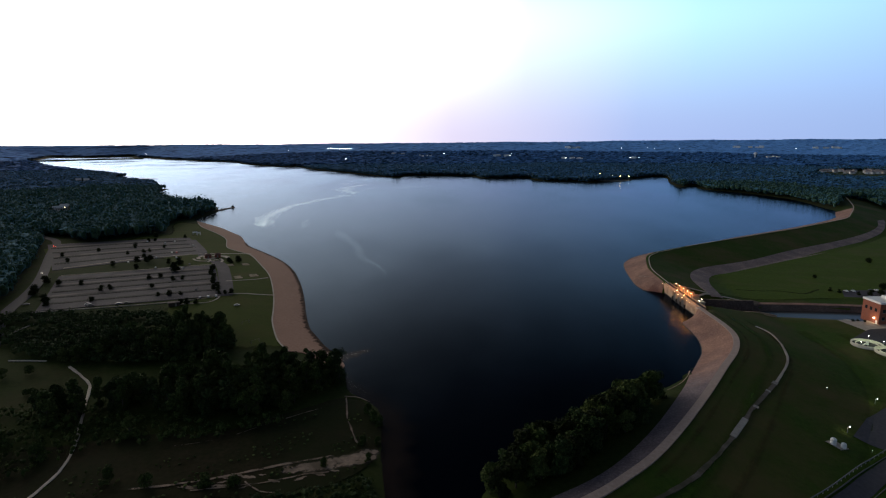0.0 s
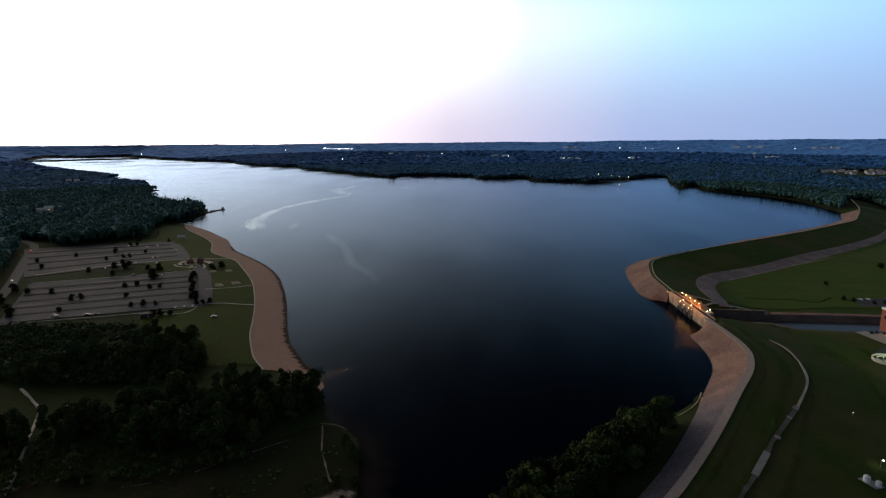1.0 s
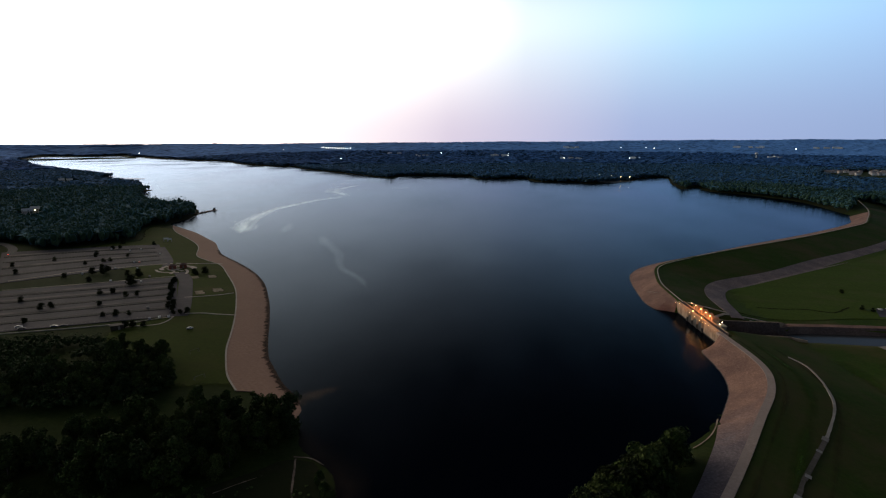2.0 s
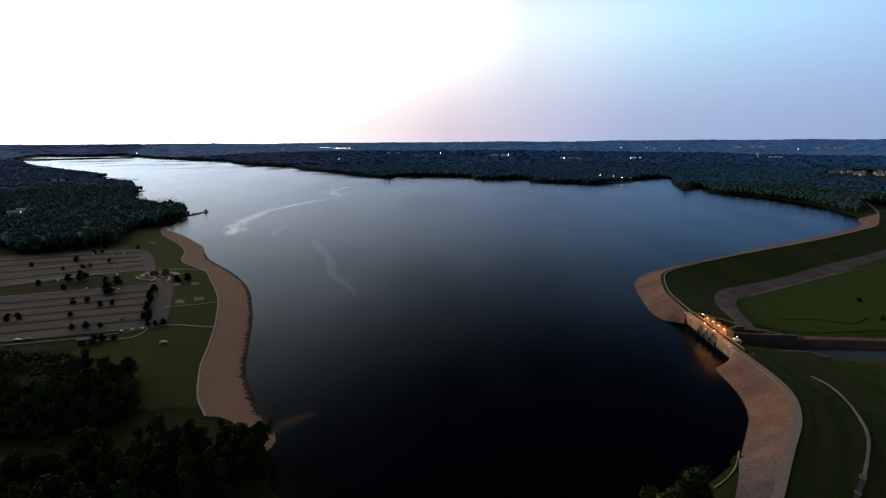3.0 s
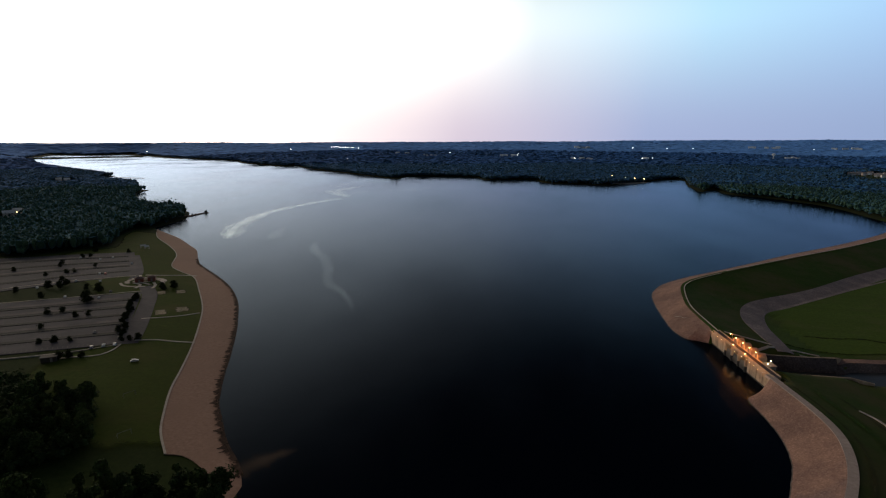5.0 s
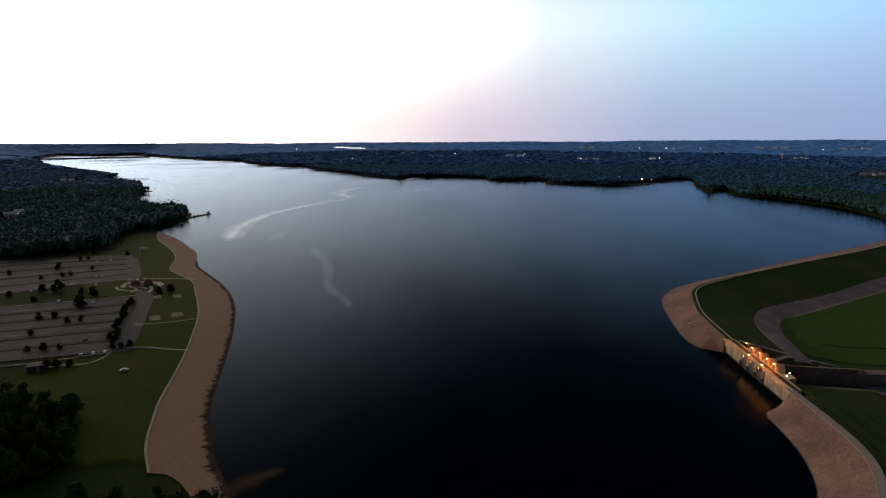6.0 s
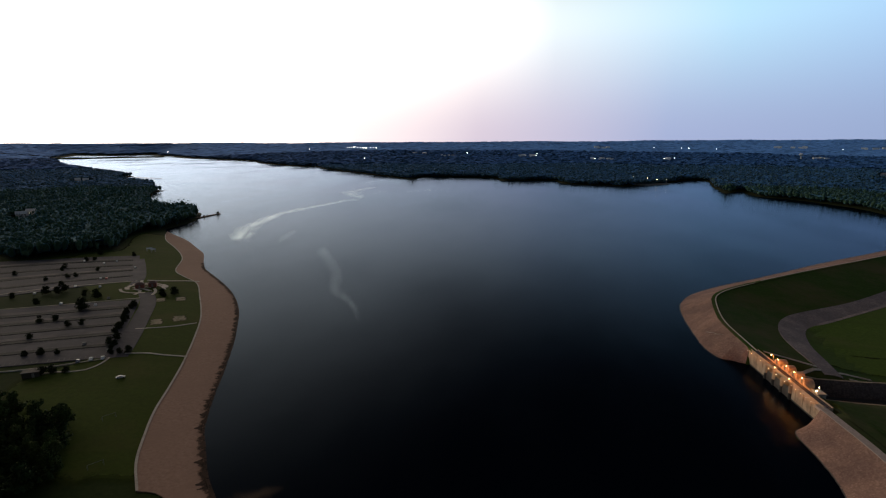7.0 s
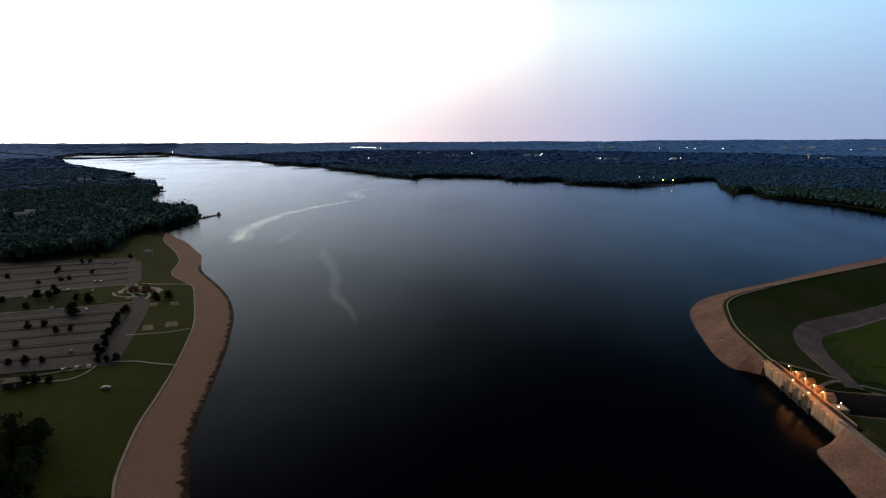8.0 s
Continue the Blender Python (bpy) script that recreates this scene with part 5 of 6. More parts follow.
# shelters, goals, signs
def build_shelter(x, y, turn, sx, sy, label):
    t = thing("picnic_shelter", at_ground(x, y, turn), label, "shelter")
    for px in (-1, 1):
        for py in (-1, 1):
            part("post", rod((px * sx * 0.42, py * sy * 0.4, -0.2), (px * sx * 0.42, py * sy * 0.4, 2.5), 0.09), WHITE, t)
    bm = bmesh.new()
    v = [bm.verts.new(p) for p in ((-sx / 2, -sy / 2, 2.4), (sx / 2, -sy / 2, 2.4), (sx / 2, sy / 2, 2.4), (-sx / 2, sy / 2, 2.4), (-sx / 2, 0, 3.5), (sx / 2, 0, 3.5))]
    for f in ((0, 1, 5, 4), (2, 3, 4, 5), (1, 2, 5), (3, 0, 4), (3, 2, 1, 0)):
        bm.faces.new([v[i] for i in f])
    part("roof", bm, WHITE, t, "white pitched roof")
    return t


build_shelter(-371, 521, 40, 5, 4, "white open picnic shelter on the lawn")
build_shelter(-365.5, 519, 40, 4, 3, "white open picnic shelter beside another one")


GOAL_PAINT = plain("dull_white_paint", (0.3, 0.29, 0.27), 0.6)


def build_goal(x, y, turn, label):
    t = thing("soccer_goal", at_ground(x, y, turn), label, "goal")
    for s in (-1, 1):
        part("post", rod((s * 2.2, 0, -0.1), (s * 2.2, 0, 2.0), 0.06), GOAL_PAINT, t)
        part("brace", rod((s * 2.2, 0, 2.0), (s * 2.2, 1.6, 0.06), 0.05), GOAL_PAINT, t)
    part("crossbar", rod((-2.2, 0, 2.0), (2.2, 0, 2.0), 0.06), GOAL_PAINT, t)
    part("ground_bar", rod((-2.2, 1.6, 0.06), (2.2, 1.6, 0.06), 0.05), GOAL_PAINT, t)
    return t


build_goal(-159, 254, 62, "white metal soccer goal frame on the lawn")
build_goal(-139, 228, 60, "white metal soccer goal frame by the beach")


def build_car(x, y, turn, paint, label, lights=None):
    t = thing("car", at_ground(x, y, turn, 0.12), label, "car", "cars")
    t.scale = (0.78, 0.78, 0.78)
    bm = bmesh.new()
    prof = [(-2.2, 0.35), (-2.25, 0.8), (-1.7, 0.95), (-1.15, 1.45), (0.5, 1.45), (1.15, 0.98), (2.1, 0.85), (2.25, 0.55), (2.2, 0.35)]
    a = [bm.verts.new((px, -0.88, pz)) for px, pz in prof]
    b = [bm.verts.new((px, 0.88, pz)) for px, pz in prof]
    bm.faces.new(a)
    bm.faces.new(b[::-1])
    for i in range(len(prof)):
        j = (i + 1) % len(prof)
        bm.faces.new((a[j], a[i], b[i], b[j]))
    body = part("body", bm, paint, t)
    part("windscreen", box(0.05, 1.5, 0.6, pose(0.86, 0, 0.95, 0, -52, 0)), GLASS, body)
    part("rear_window", box(0.05, 1.5, 0.6, pose(-1.44, 0, 0.95, 0, 45, 0)), GLASS, body)
    for s in (-1, 1):
        part("side_window", box(1.5, 0.03, 0.36, pose(-0.3, s * 0.885, 1.0)), GLASS, body)
        for px in (-1.4, 1.4):
            part("wheel", rod((px, s * 0.72, 0.33), (px, s * 0.92, 0.33), 0.33, None, 12), PAINT_DARK, t)
        if lights:
            part("headlight" if lights is WHITE_BULB or lights is WARM_BULB else "tail_light", ball(0.11, pose(2.25 if lights is not RED_BULB else -2.25, s * 0.6, 0.7)), lights, t)
    return t


CAR_WHITE, CAR_GREY, CAR_BLUE, CAR_RED = plain("white_car_paint", (0.55, 0.55, 0.55), 0.5), plain("grey_car_paint", (0.12, 0.12, 0.13), 0.6), plain("blue_car_paint", (0.04, 0.06, 0.13), 0.3), plain("red_car_paint", (0.3, 0.03, 0.03), 0.3)
for x, y, turn, paint, label in (
        (-299, 364, -54, CAR_WHITE, "white car parked in the car park"), (-228, 311, -54, CAR_GREY, "grey car parked alone in a row"), (-213, 293, -54, CAR_BLUE, "dark blue car parked at the kerb"), (-209.5, 296.5, -54, CAR_WHITE, "white car parked at the kerb"),
        (-205.5, 299, -54, CAR_WHITE, "white car parked by the path"), (-210, 307, -54, CAR_GREY, "grey car parked by the trees"), (-182, 284, 38, CAR_WHITE, "white truck standing on the lawn"), (-386, 466, -50, CAR_WHITE, "white car at the top of the car park"),
        (-365, 464, -50, CAR_WHITE, "white car parked in a row"), (-361, 473, -50, CAR_WHITE, "white car parked beside a row"), (-325, 399, -50, CAR_WHITE, "white car parked near the verge"), (-308, 402, -50, CAR_WHITE, "white car parked near the plaza"), (-327, 422, -50, CAR_WHITE, "pale car parked in mid lot"),
        (-323, 423, -50, CAR_RED, "red car parked in mid lot"), (-335, 378, -50, CAR_WHITE, "white car parked by the island trees"), (-277, 367, -54, CAR_WHITE, "white car parked by the kerb line"), (-281, 381, -54, CAR_GREY, "grey car parked by the verge"), (-331, 459, -50, CAR_WHITE, "white car parked near the drive"),
        (-310, 262, 35, CAR_GREY, "grey car parked at the lot's lower edge"), (-268, 266, 35, CAR_GREY, "grey car parked at the lower kerb"), (-272, 268, 35, CAR_WHITE, "white car parked at the lower kerb"), (-254, 272, 35, CAR_BLUE, "dark car parked at the lower kerb"), (-250, 274, 35, CAR_GREY, "grey car parked beside a dark one")):
    build_car(x, y, turn, paint, label)
build_car(-462, 434, 130, CAR_GREY, "car with red tail lights on the entrance road", RED_BULB)
build_car(-455, 428, 130, CAR_GREY, "following car with red tail lights on the entrance road", RED_BULB)
build_car(-372, 333, -48, CAR_WHITE, "car with bright headlights on the entrance road", WARM_BULB)


def build_hut():
    t = thing("timber_hut", at_ground(-219, 276, 35), "small dark timber hut with a shingle roof by the trees", "hut")
    part("wall", box(6, 3.5, 2.6, pose(0, 0, -0.2), 0.04), BARK, t)
    bm = bmesh.new()
    add_box(bm, 6.8, 4.3, 0.25, pose(0, 0, 2.4), 0.05)
    part("roof", bm, ROOF, t)
    part("door", box(1.0, 0.1, 2.05, pose(1, -1.78, 0)), CREAM_DOOR, t)


build_hut()

# ---------------------------------------------------------------- spillway bridge
BRIDGE = pose(93.6, 310.0, 0, 0, 0, math.degrees(math.atan2(-(85.2 - 93.6), 368.0 - 310.0)))  # local y runs along the deck, x < 0 is the lake side
# streaks are stain; the tan tone puts warm light on the walls into colour
WARM_STAINED_WALL = two_scale("warm_tinted_stained_concrete", (0.3, 0.22, 0.15), (0.44, 0.33, 0.23), (0.2, 0.145, 0.1), 0.8, 0.22, 0.9, 0.25, 0.05, stretch=(1, 1, 0.3))
LENGTH = 56.0


# near-black tone: shade on the lower walls and piers, put into colour
DARK_WALL = two_scale("near_black_concrete", (0.022, 0.02, 0.018), (0.05, 0.045, 0.04), (0.03, 0.03, 0.024), 0.8, 0.3, 0.7, 0.25, 0.05)
DECK_W, MID = 3.2, -1.5  # deck width, and its middle line


def build_bridge():
    t = thing("spillway_bridge", BRIDGE, "pale concrete spillway bridge with gates, lit by orange lamps", "dam bridge")
    part("deck", box(DECK_W, LENGTH, 0.7, pose(MID, LENGTH / 2, 6.35), 0.06), WARM_STAINED_WALL, t)
    part("road_surface", box(DECK_W - 0.9, LENGTH - 0.4, 0.06, pose(MID, LENGTH / 2, 7.055)), ASPHALT, t, "dark worn bridge road")
    for x in (MID - DECK_W / 2 + 0.15, MID + DECK_W / 2 - 0.15):
        part("parapet", box(0.25, LENGTH, 0.5, pose(x, LENGTH / 2, 7.05), 0.05), WARM_STAINED_WALL, t)
    # solid walls beside the gates, with a near-black foot as the unlit part
    face = MID - DECK_W / 2 + 0.45
    for y0, y1 in ((0.0, 20.6), (41.9, LENGTH + 1.8)):
        y, w = (y0 + y1) / 2, y1 - y0
        part("upstream_wall", box(0.9, w, 5.7, pose(face, y, 0.65), 0.05), WARM_STAINED_WALL, t, "stained concrete wall facing the lake, tinted tan as warm light")
        part("dark_wall_foot", box(0.94, w, 3.2, pose(face, y, -2.55), 0.05), DARK_WALL, t, "wall foot darkened as if unlit")
        part("downstream_wall", box(0.9, w, 12.0, pose(-0.45, y, -5.65), 0.05), WARM_STAINED_WALL, t)
        n = int(w / 4.2)
        for k in range(n):
            yy = y0 + (k + 0.5) * w / n
            part("buttress", box(0.2, 0.3, 5.7, pose(face - 0.5, yy, 0.65), 0.04), WARM_STAINED_WALL, t)
    # piers with rounded noses, and the gates between them
    for k in range(4):
        y = 21.5 + 6.5 * k
        bm = bmesh.new()
        add_box(bm, 3.6, 1.6, 3.6, pose(-1.3, y, 2.7), 0.05)
        add_rod(bm, (-3.1, y, 2.7), (-3.1, y, 6.3), 0.8, None, 12)
        part("pier", bm, WARM_STAINED_WALL, t, "round-nosed concrete pier")
        # lower pier in the near-black tone, standing for shade under the lamplight
        bm = bmesh.new()
        add_box(bm, 3.64, 1.64, 5.2, pose(-1.3, y, -2.5), 0.05)
        add_rod(bm, (-3.1, y, -2.5), (-3.1, y, 2.7), 0.82, None, 12)
        part("pier_foot", bm, DARK_WALL, t, "pier foot darkened as if unlit")
    GATE = plain("painted_gate_steel", (0.12, 0.11, 0.1), 0.55, 0.3)
    for k in range(3):
        y = 24.75 + 6.5 * k
        bm = bmesh.new()
        n = 8
        rows = []
        for i in range(n + 1):
            a = radians(-35 + 70 * i / n)
            x, z = -0.9 - 2.4 * math.cos(a), 1.6 + 4.6 * math.sin(a)
            rows.append((bm.verts.new((x, y - 2.4, z)), bm.verts.new((x, y + 2.4, z))))
        for (p, q), (r, s) in zip(rows, rows[1:]):
            bm.faces.new((p, q, s, r))
        bmesh.ops.solidify(bm, geom=bm.faces[:], thickness=0.18)
        gate = part("spillway_gate", bm, GATE, t, "dark curved steel spillway gate")
        for s in (-1, 1):
            part("gate_arm", rod((-3.2, y + s * 1.8, 0.4), (-0.6, y + s * 1.8, 1.8), 0.18), GATE, gate)
    # rounded hoist housings on the downstream edge
    for k in range(4):
        y = 20.2 + 6.4 * k
        bm = bmesh.new()
        n = 10
        ends = []
        for x in (-0.1, 3.6):
            ring = [bm.verts.new((x, y - 2.2, 5.5))] + [bm.verts.new((x, y - 2.2 * math.cos(math.pi * i / n), 7.4 + 2.0 * math.sin(math.pi * i / n))) for i in range(n + 1)] + [bm.verts.new((x, y + 2.2, 5.5))]
            ends.append(ring)
        for i in range(len(ends[0]) - 1):
            bm.faces.new((ends[0][i], ends[0][i + 1], ends[1][i + 1], ends[1][i]))
        bm.faces.new(ends[0][::-1])
        bm.faces.new(ends[1])
        part("hoist_housing", bm, WARM_STAINED_WALL, t, "round-topped pale hoist housing")
        part("housing_door", box(0.06, 1.0, 1.9, pose(-0.14, y, 7.25)), GATE, t)
    # tie and end slabs
    part("bearing_ledge", box(3.7, 27.0, 0.5, pose(1.75, 29.5, 5.2), 0.05), CONCRETE, t)
    return t


build_bridge()


def bridge_point(x, y, z):
    return BRIDGE @ Vector((x, y, z))


def build_lamp(m, height, bulb, label, arm=0.7, group="bridge lamps", glass=0.2):
    t = thing("lamp_post", m, label, "lamp post", group)
    part("pole", rod((0, 0, 0), (0, 0, height), 0.09, 0.06), STEEL, t)
    part("arm", rod((0, 0, height), (-arm, 0, height + 0.15), 0.05), STEEL, t)
    head = part("lamp_head", box(0.7, 0.3, 0.14, pose(-arm - 0.2, 0, height + 0.08), 0.03), STEEL, t)
    part("bulb", ball(glass, pose(-arm - 0.2, 0, height - 0.12)), bulb, head, "glowing lamp glass")
    return t


def lamp_light(place, watts, colour):
    d = bpy.data.lights.new("lamp_light", "POINT")
    d.energy, d.color, d.shadow_soft_size = watts, colour, 0.25
    new("lamp_light", d).location = place


SODIUM_RGB = (1.0, 0.27, 0.035)
for y in (18.5, 24.0, 30.0, 36.5, 42.0):
    build_lamp(BRIDGE @ pose(-0.3, y, 7.3), 3.2, SODIUM, "steel lamp post with a glowing orange lamp on the bridge")
    lamp_light(bridge_point(-1.5, y, 9.6), 740, SODIUM_RGB)
for y in (22.5, 33.5):
    build_lamp(BRIDGE @ pose(-2.95, y, 7.3), 1.0, SODIUM, "low orange lamp on the bridge parapet", 0.6)
    lamp_light(bridge_point(-4.1, y, 7.6), 120, SODIUM_RGB)
# lamps added over the water to brighten the pier noses
for k in range(3):
    y = 21.5 + 6.5 * (k + 1)
    t = thing("added_pier_lamp", BRIDGE @ pose(-3.2, y - 3.2, 6.3), "small added floodlight that brightens a pier nose", "floodlight", "pier floodlights")
    part("bracket", box(0.12, 0.12, 0.5, pose(0, 0, 0)), STEEL, t)
    part("bulb", ball(0.09, pose(-0.7, 0, -0.3)), WARM_BULB, t)
    part("arm", rod((0, 0, 0.3), (-0.7, 0, -0.1), 0.04), STEEL, t)
    lamp_light(bridge_point(-3.9, y - 3.2, 5.2), 95, (1.0, 0.62, 0.3))
# lamps added to wash the lake wall warm; none are known there
for y in (2.0, 5.5, 9.0, 12.5, 16.0, 19.0, 44.0, 48.0, 52.0, 56.0):
    t = thing("wall_lamp", BRIDGE @ pose(-3.1, y, 6.6), "added shaded lamp that brightens the bridge's lake wall", "lamp", "wall lamps")
    part("bracket", rod((0, 0, 0.1), (-1.3, 0, 0.2), 0.04), STEEL, t)
    part("shade", box(0.4, 0.4, 0.12, pose(-1.4, 0, 0.2), 0.02), STEEL, t)
    part("bulb", ball(0.05, pose(-1.4, 0, 0.12)), SODIUM, t)
    lamp_light(bridge_point(-4.5, y, 6.3), 60, (1.0, 0.36, 0.09))


def build_control_house():
    t = thing("control_house", BRIDGE @ pose(3.0, 14.5, 0), "small flat-roofed white control house beside the bridge", "control house")
    part("wall", box(3.6, 4.2, 8.4, pose(0, 0, -2.0), 0.05), CONCRETE, t)
    part("roof", box(4.1, 4.7, 0.3, pose(0, 0, 6.4), 0.04), CONCRETE, t, "flat pale roof")
    for y in (-1.6, 0, 1.6):
        part("window", box(0.06, 0.9, 0.9, pose(1.82, y * 0.8, 4.7)), GLASS, t)
    for x, y in ((-1.4, -1.2), (1.3, 1.8)):
        lamp = part("roof_lamp", rod((x, y, 6.7), (x, y, 7.3), 0.06), STEEL, t)
        part("bulb", ball(0.2, pose(x, y, 7.45)), WARM_BULB, lamp)
    lamp_light(BRIDGE @ Vector((3.0, 14.5, 8.6)), 25, (1.0, 0.7, 0.4))


build_control_house()


# ---------------------------------------------------------------- chute and channel
def wall_run(name, pts, thick, low, label):
    """A wall along points (x, y, top)."""
    bm = bmesh.new()
    p = np.array(pts, float)
    d = np.gradient(p[:, :2], axis=0)
    nrm = np.stack([-d[:, 1], d[:, 0]], 1) / np.linalg.norm(d, axis=1, keepdims=True) * thick / 2
    rows = []
    for (x, y, z), (nx, ny) in zip(p, nrm):
        rows.append([bm.verts.new(v) for v in ((x - nx, y - ny, low), (x - nx, y - ny, z), (x + nx, y + ny, z), (x + nx, y + ny, low))])
    for a, b in zip(rows, rows[1:]):
        for i in range(3):
            bm.faces.new((a[i], b[i], b[i + 1], a[i + 1]))
    bm.faces.new(rows[0])
    bm.faces.new(rows[-1][::-1])
    bmesh.ops.recalc_face_normals(bm, faces=bm.faces[:])
    return tagged(part(name, bm, WARM_STAINED_WALL), label, "wall", "", "structure")


wall_run("chute_wall_north", [(89, 354.5, 5.5), (97, 354.6, 1.5), (106, 354.6, 0.1), (120, 354.8, 0.1), (134, 356, 0.1)], 0.9, -9, "grey concrete wall of the spillway chute")
wall_run("chute_wall_wing", [(134, 356, 0.1), (138, 360.5, -1.5), (141, 365, -3.4)], 0.8, -9, "sloping concrete wing wall at the chute's end")
wall_run("chute_wall_south", [(95, 337.2, 4.0), (101, 337.6, -1.8), (115, 338, -2.2), (133, 338.4, -2.2), (141, 335.5, -3.0)], 0.9, -9, "low concrete wall of the spillway chute")
CHANNEL_WATER = make_water("channel_water", (0.05, 0.05, 0.052), 0.12, 0.22, 0.06, 1.09, (0.75, 0.77, 0.82))
drape("channel_water", np.array([(95, 354), (140, 358), (200, 364.5), (324, 367)], float), np.array([(95, 338), (140, 336), (178, 334), (324, 345)], float), 4, CHANNEL_WATER, za=-6.0, zb=-6.0, label="still grey water in the outlet channel", category="channel", n=40, skirt=0.0)
BANK = smooth([(133, 354.5), (139, 356), (146, 359.3), (200, 363.4), (260, 365), (324, 367)])
drape("channel_bank", BANK - (0, 4.0), BANK + (0, 0.6), 4, CHUTE_STONE, za=-5.8, zb=-3.1, label="brownish stone bank of the outlet channel", category="bank", n=50, skirt=0.6, wobble=0.2)
drape("channel_bank", BANK + (0, 0.6), BANK + (0.5, 7.0), 3, RIPRAP, 0.2, label="brownish gravel shoulder above the channel bank", category="bank", n=50, skirt=0.3, wobble=0.3)
drape("chute_bank", np.array([(96, 350.4), (108, 350.6), (120, 350.8), (134.5, 351.8)], float), np.array([(96, 354.0), (108, 354.1), (120, 354.3), (134.5, 355.4)], float), 5, CHUTE_STONE, za=-6.4, zb=np.interp(np.linspace(96, 134.5, 24), [96, 104, 134.5], [0.6, -0.1, -0.1]), label="sloping brown stone lining of the chute", category="bank", n=24, skirt=0.5, wobble=0.1)
for pts, w in (([(88, 366), (96, 365.5), (107, 365), (115, 363.5)], 1.0), ([(101, 357), (108, 360.5), (115, 363.5)], 1.2), ([(117, 358), (116, 361), (119, 364), (126, 365), (132, 366)], 0.8), ([(120, 358), (128, 359), (133, 361)], 0.7)):
    line_strip("slope_path", pts, w, PALE, 0.22, label="thin pale path on the grass by the chute")

# ---------------------------------------------------------------- works below the dam
def build_brick_block():
    z = ground_z(197, 336)
    t = thing("brick_works_building", pose(198, 337, z, 0, 0, 12), "tall red brick works building with a pale flat roof", "building")
    part("wall", box(15, 13, 12.5, pose(0, 0, -0.5), 0.06), BRICK, t)
    part("parapet", box(15.5, 13.5, 1.1, pose(0, 0, 12.0), 0.05), WHITE, t, "pale roof parapet")
    for x in (-5, -1.7, 1.7, 5):
        for zz in (2.5, 7.0):
            w = part("window", box(1.6, 0.12, 1.9, pose(x, -6.52, zz)), GLASS, t)
            part("sill", box(1.9, 0.3, 0.15, pose(x, -6.6, zz - 0.15)), CONCRETE, w)
    for y in (-3.5, 0, 3.5):
        part("window", box(0.12, 1.6, 1.9, pose(-7.52, y, 7.0)), GLASS, t)
    part("door", box(0.14, 1.2, 2.1, pose(-7.53, -5.0, 0)), WHITE, t)
    part("stair_block", box(4, 4, 2.2, pose(3, 2, 12.5), 0.05), WHITE, t)
    lamp = part("wall_lamp", box(0.4, 0.5, 0.3, pose(-7.7, -3.4, 3.4)), STEEL, t)
    part("bulb", ball(0.45, pose(-8.0, -3.4, 3.2)), WARM_BULB, lamp)
    lamp_light(t.matrix_basis @ Vector((-8.9, -3.4, 3.2)), 240, (1.0, 0.6, 0.28))
    drape("works_yard", np.array([(172, 338), (200, 352)], float), np.array([(180, 314), (215, 322)], float), 6, CONCRETE, 0.14, label="pale concrete yard round the brick building", category="yard", n=20)


build_brick_block()
drape("works_apron", np.array([(166, 302), (182, 319), (215, 330)], float), np.array([(180, 292), (196, 306), (225, 315)], float), 4, DARK_ASPHALT, 0.16, label="dark asphalt apron beside the tanks", category="apron", n=20)
corners_patch("works_car_park", [(203, 389), (210, 407), (250, 414), (246, 389)], ASPHALT, "grey car park below the dam", "car park", 0.12, 6, 10)
for x, y, c in ((211, 404, CAR_WHITE), (216, 405, CAR_WHITE), (229, 409, CAR_GREY), (233, 410, CAR_WHITE)):
    build_car(x, y, 95, c, "car parked in the lot below the dam")


def build_tanks():
    """Round settling tanks with lit white rims and walkways."""
    for x, y, r in ((167.5, 292, 7.0), (174, 282, 7.5)):
        t = thing("settling_tank", at_ground(x, y, 20, 0.0), "round white-rimmed settling tank with a walkway bridge", "tank", "settling tanks")
        for name, rr, w, h, mat in (("rim", r, 0.45, 1.2, CREAM), ("weir", r * 0.72, 0.25, 0.9, CREAM), ("basin", r - 0.3, r - 0.35, 0.35, DARK_WALL)):
            bm = bmesh.new()
            n = 36
            q = []
            for i in range(n):
                a = 2 * math.pi * i / n
                c, s = math.cos(a), math.sin(a)
                q.append([bm.verts.new(v) for v in ((rr * c, rr * s, -0.3), (rr * c, rr * s, h), ((rr - w) * c, (rr - w) * s, h), ((rr - w) * c, (rr - w) * s, -0.3))])
            for i in range(n):
                a, b = q[i], q[(i + 1) % n]
                for k in range(3):
                    bm.faces.new((a[k], b[k], b[k + 1], a[k + 1]))
            part(name, bm, mat, t)
        part("walkway", box(2 * r, 0.8, 0.15, pose(0, 0, 1.25, 0, 0, 25)), CREAM, t)
        part("hub", rod((0, 0, 0), (0, 0, 2.0), 0.7, 0.6, 12), WHITE, t)
        for a in (40, 200, 320):
            px, py = (r - 0.3) * math.cos(radians(a)), (r - 0.3) * math.sin(radians(a))
            post = part("lamp_pole", rod((px, py, 1.2), (px, py, 3.0), 0.06), STEEL, t)
            part("bulb", ball(0.14, pose(px, py, 3.15)), WHITE_BULB, post)
        lamp_light((x, y, ground_z(x, y) + 4.2), 800, (0.85, 1.0, 0.62))


build_tanks()
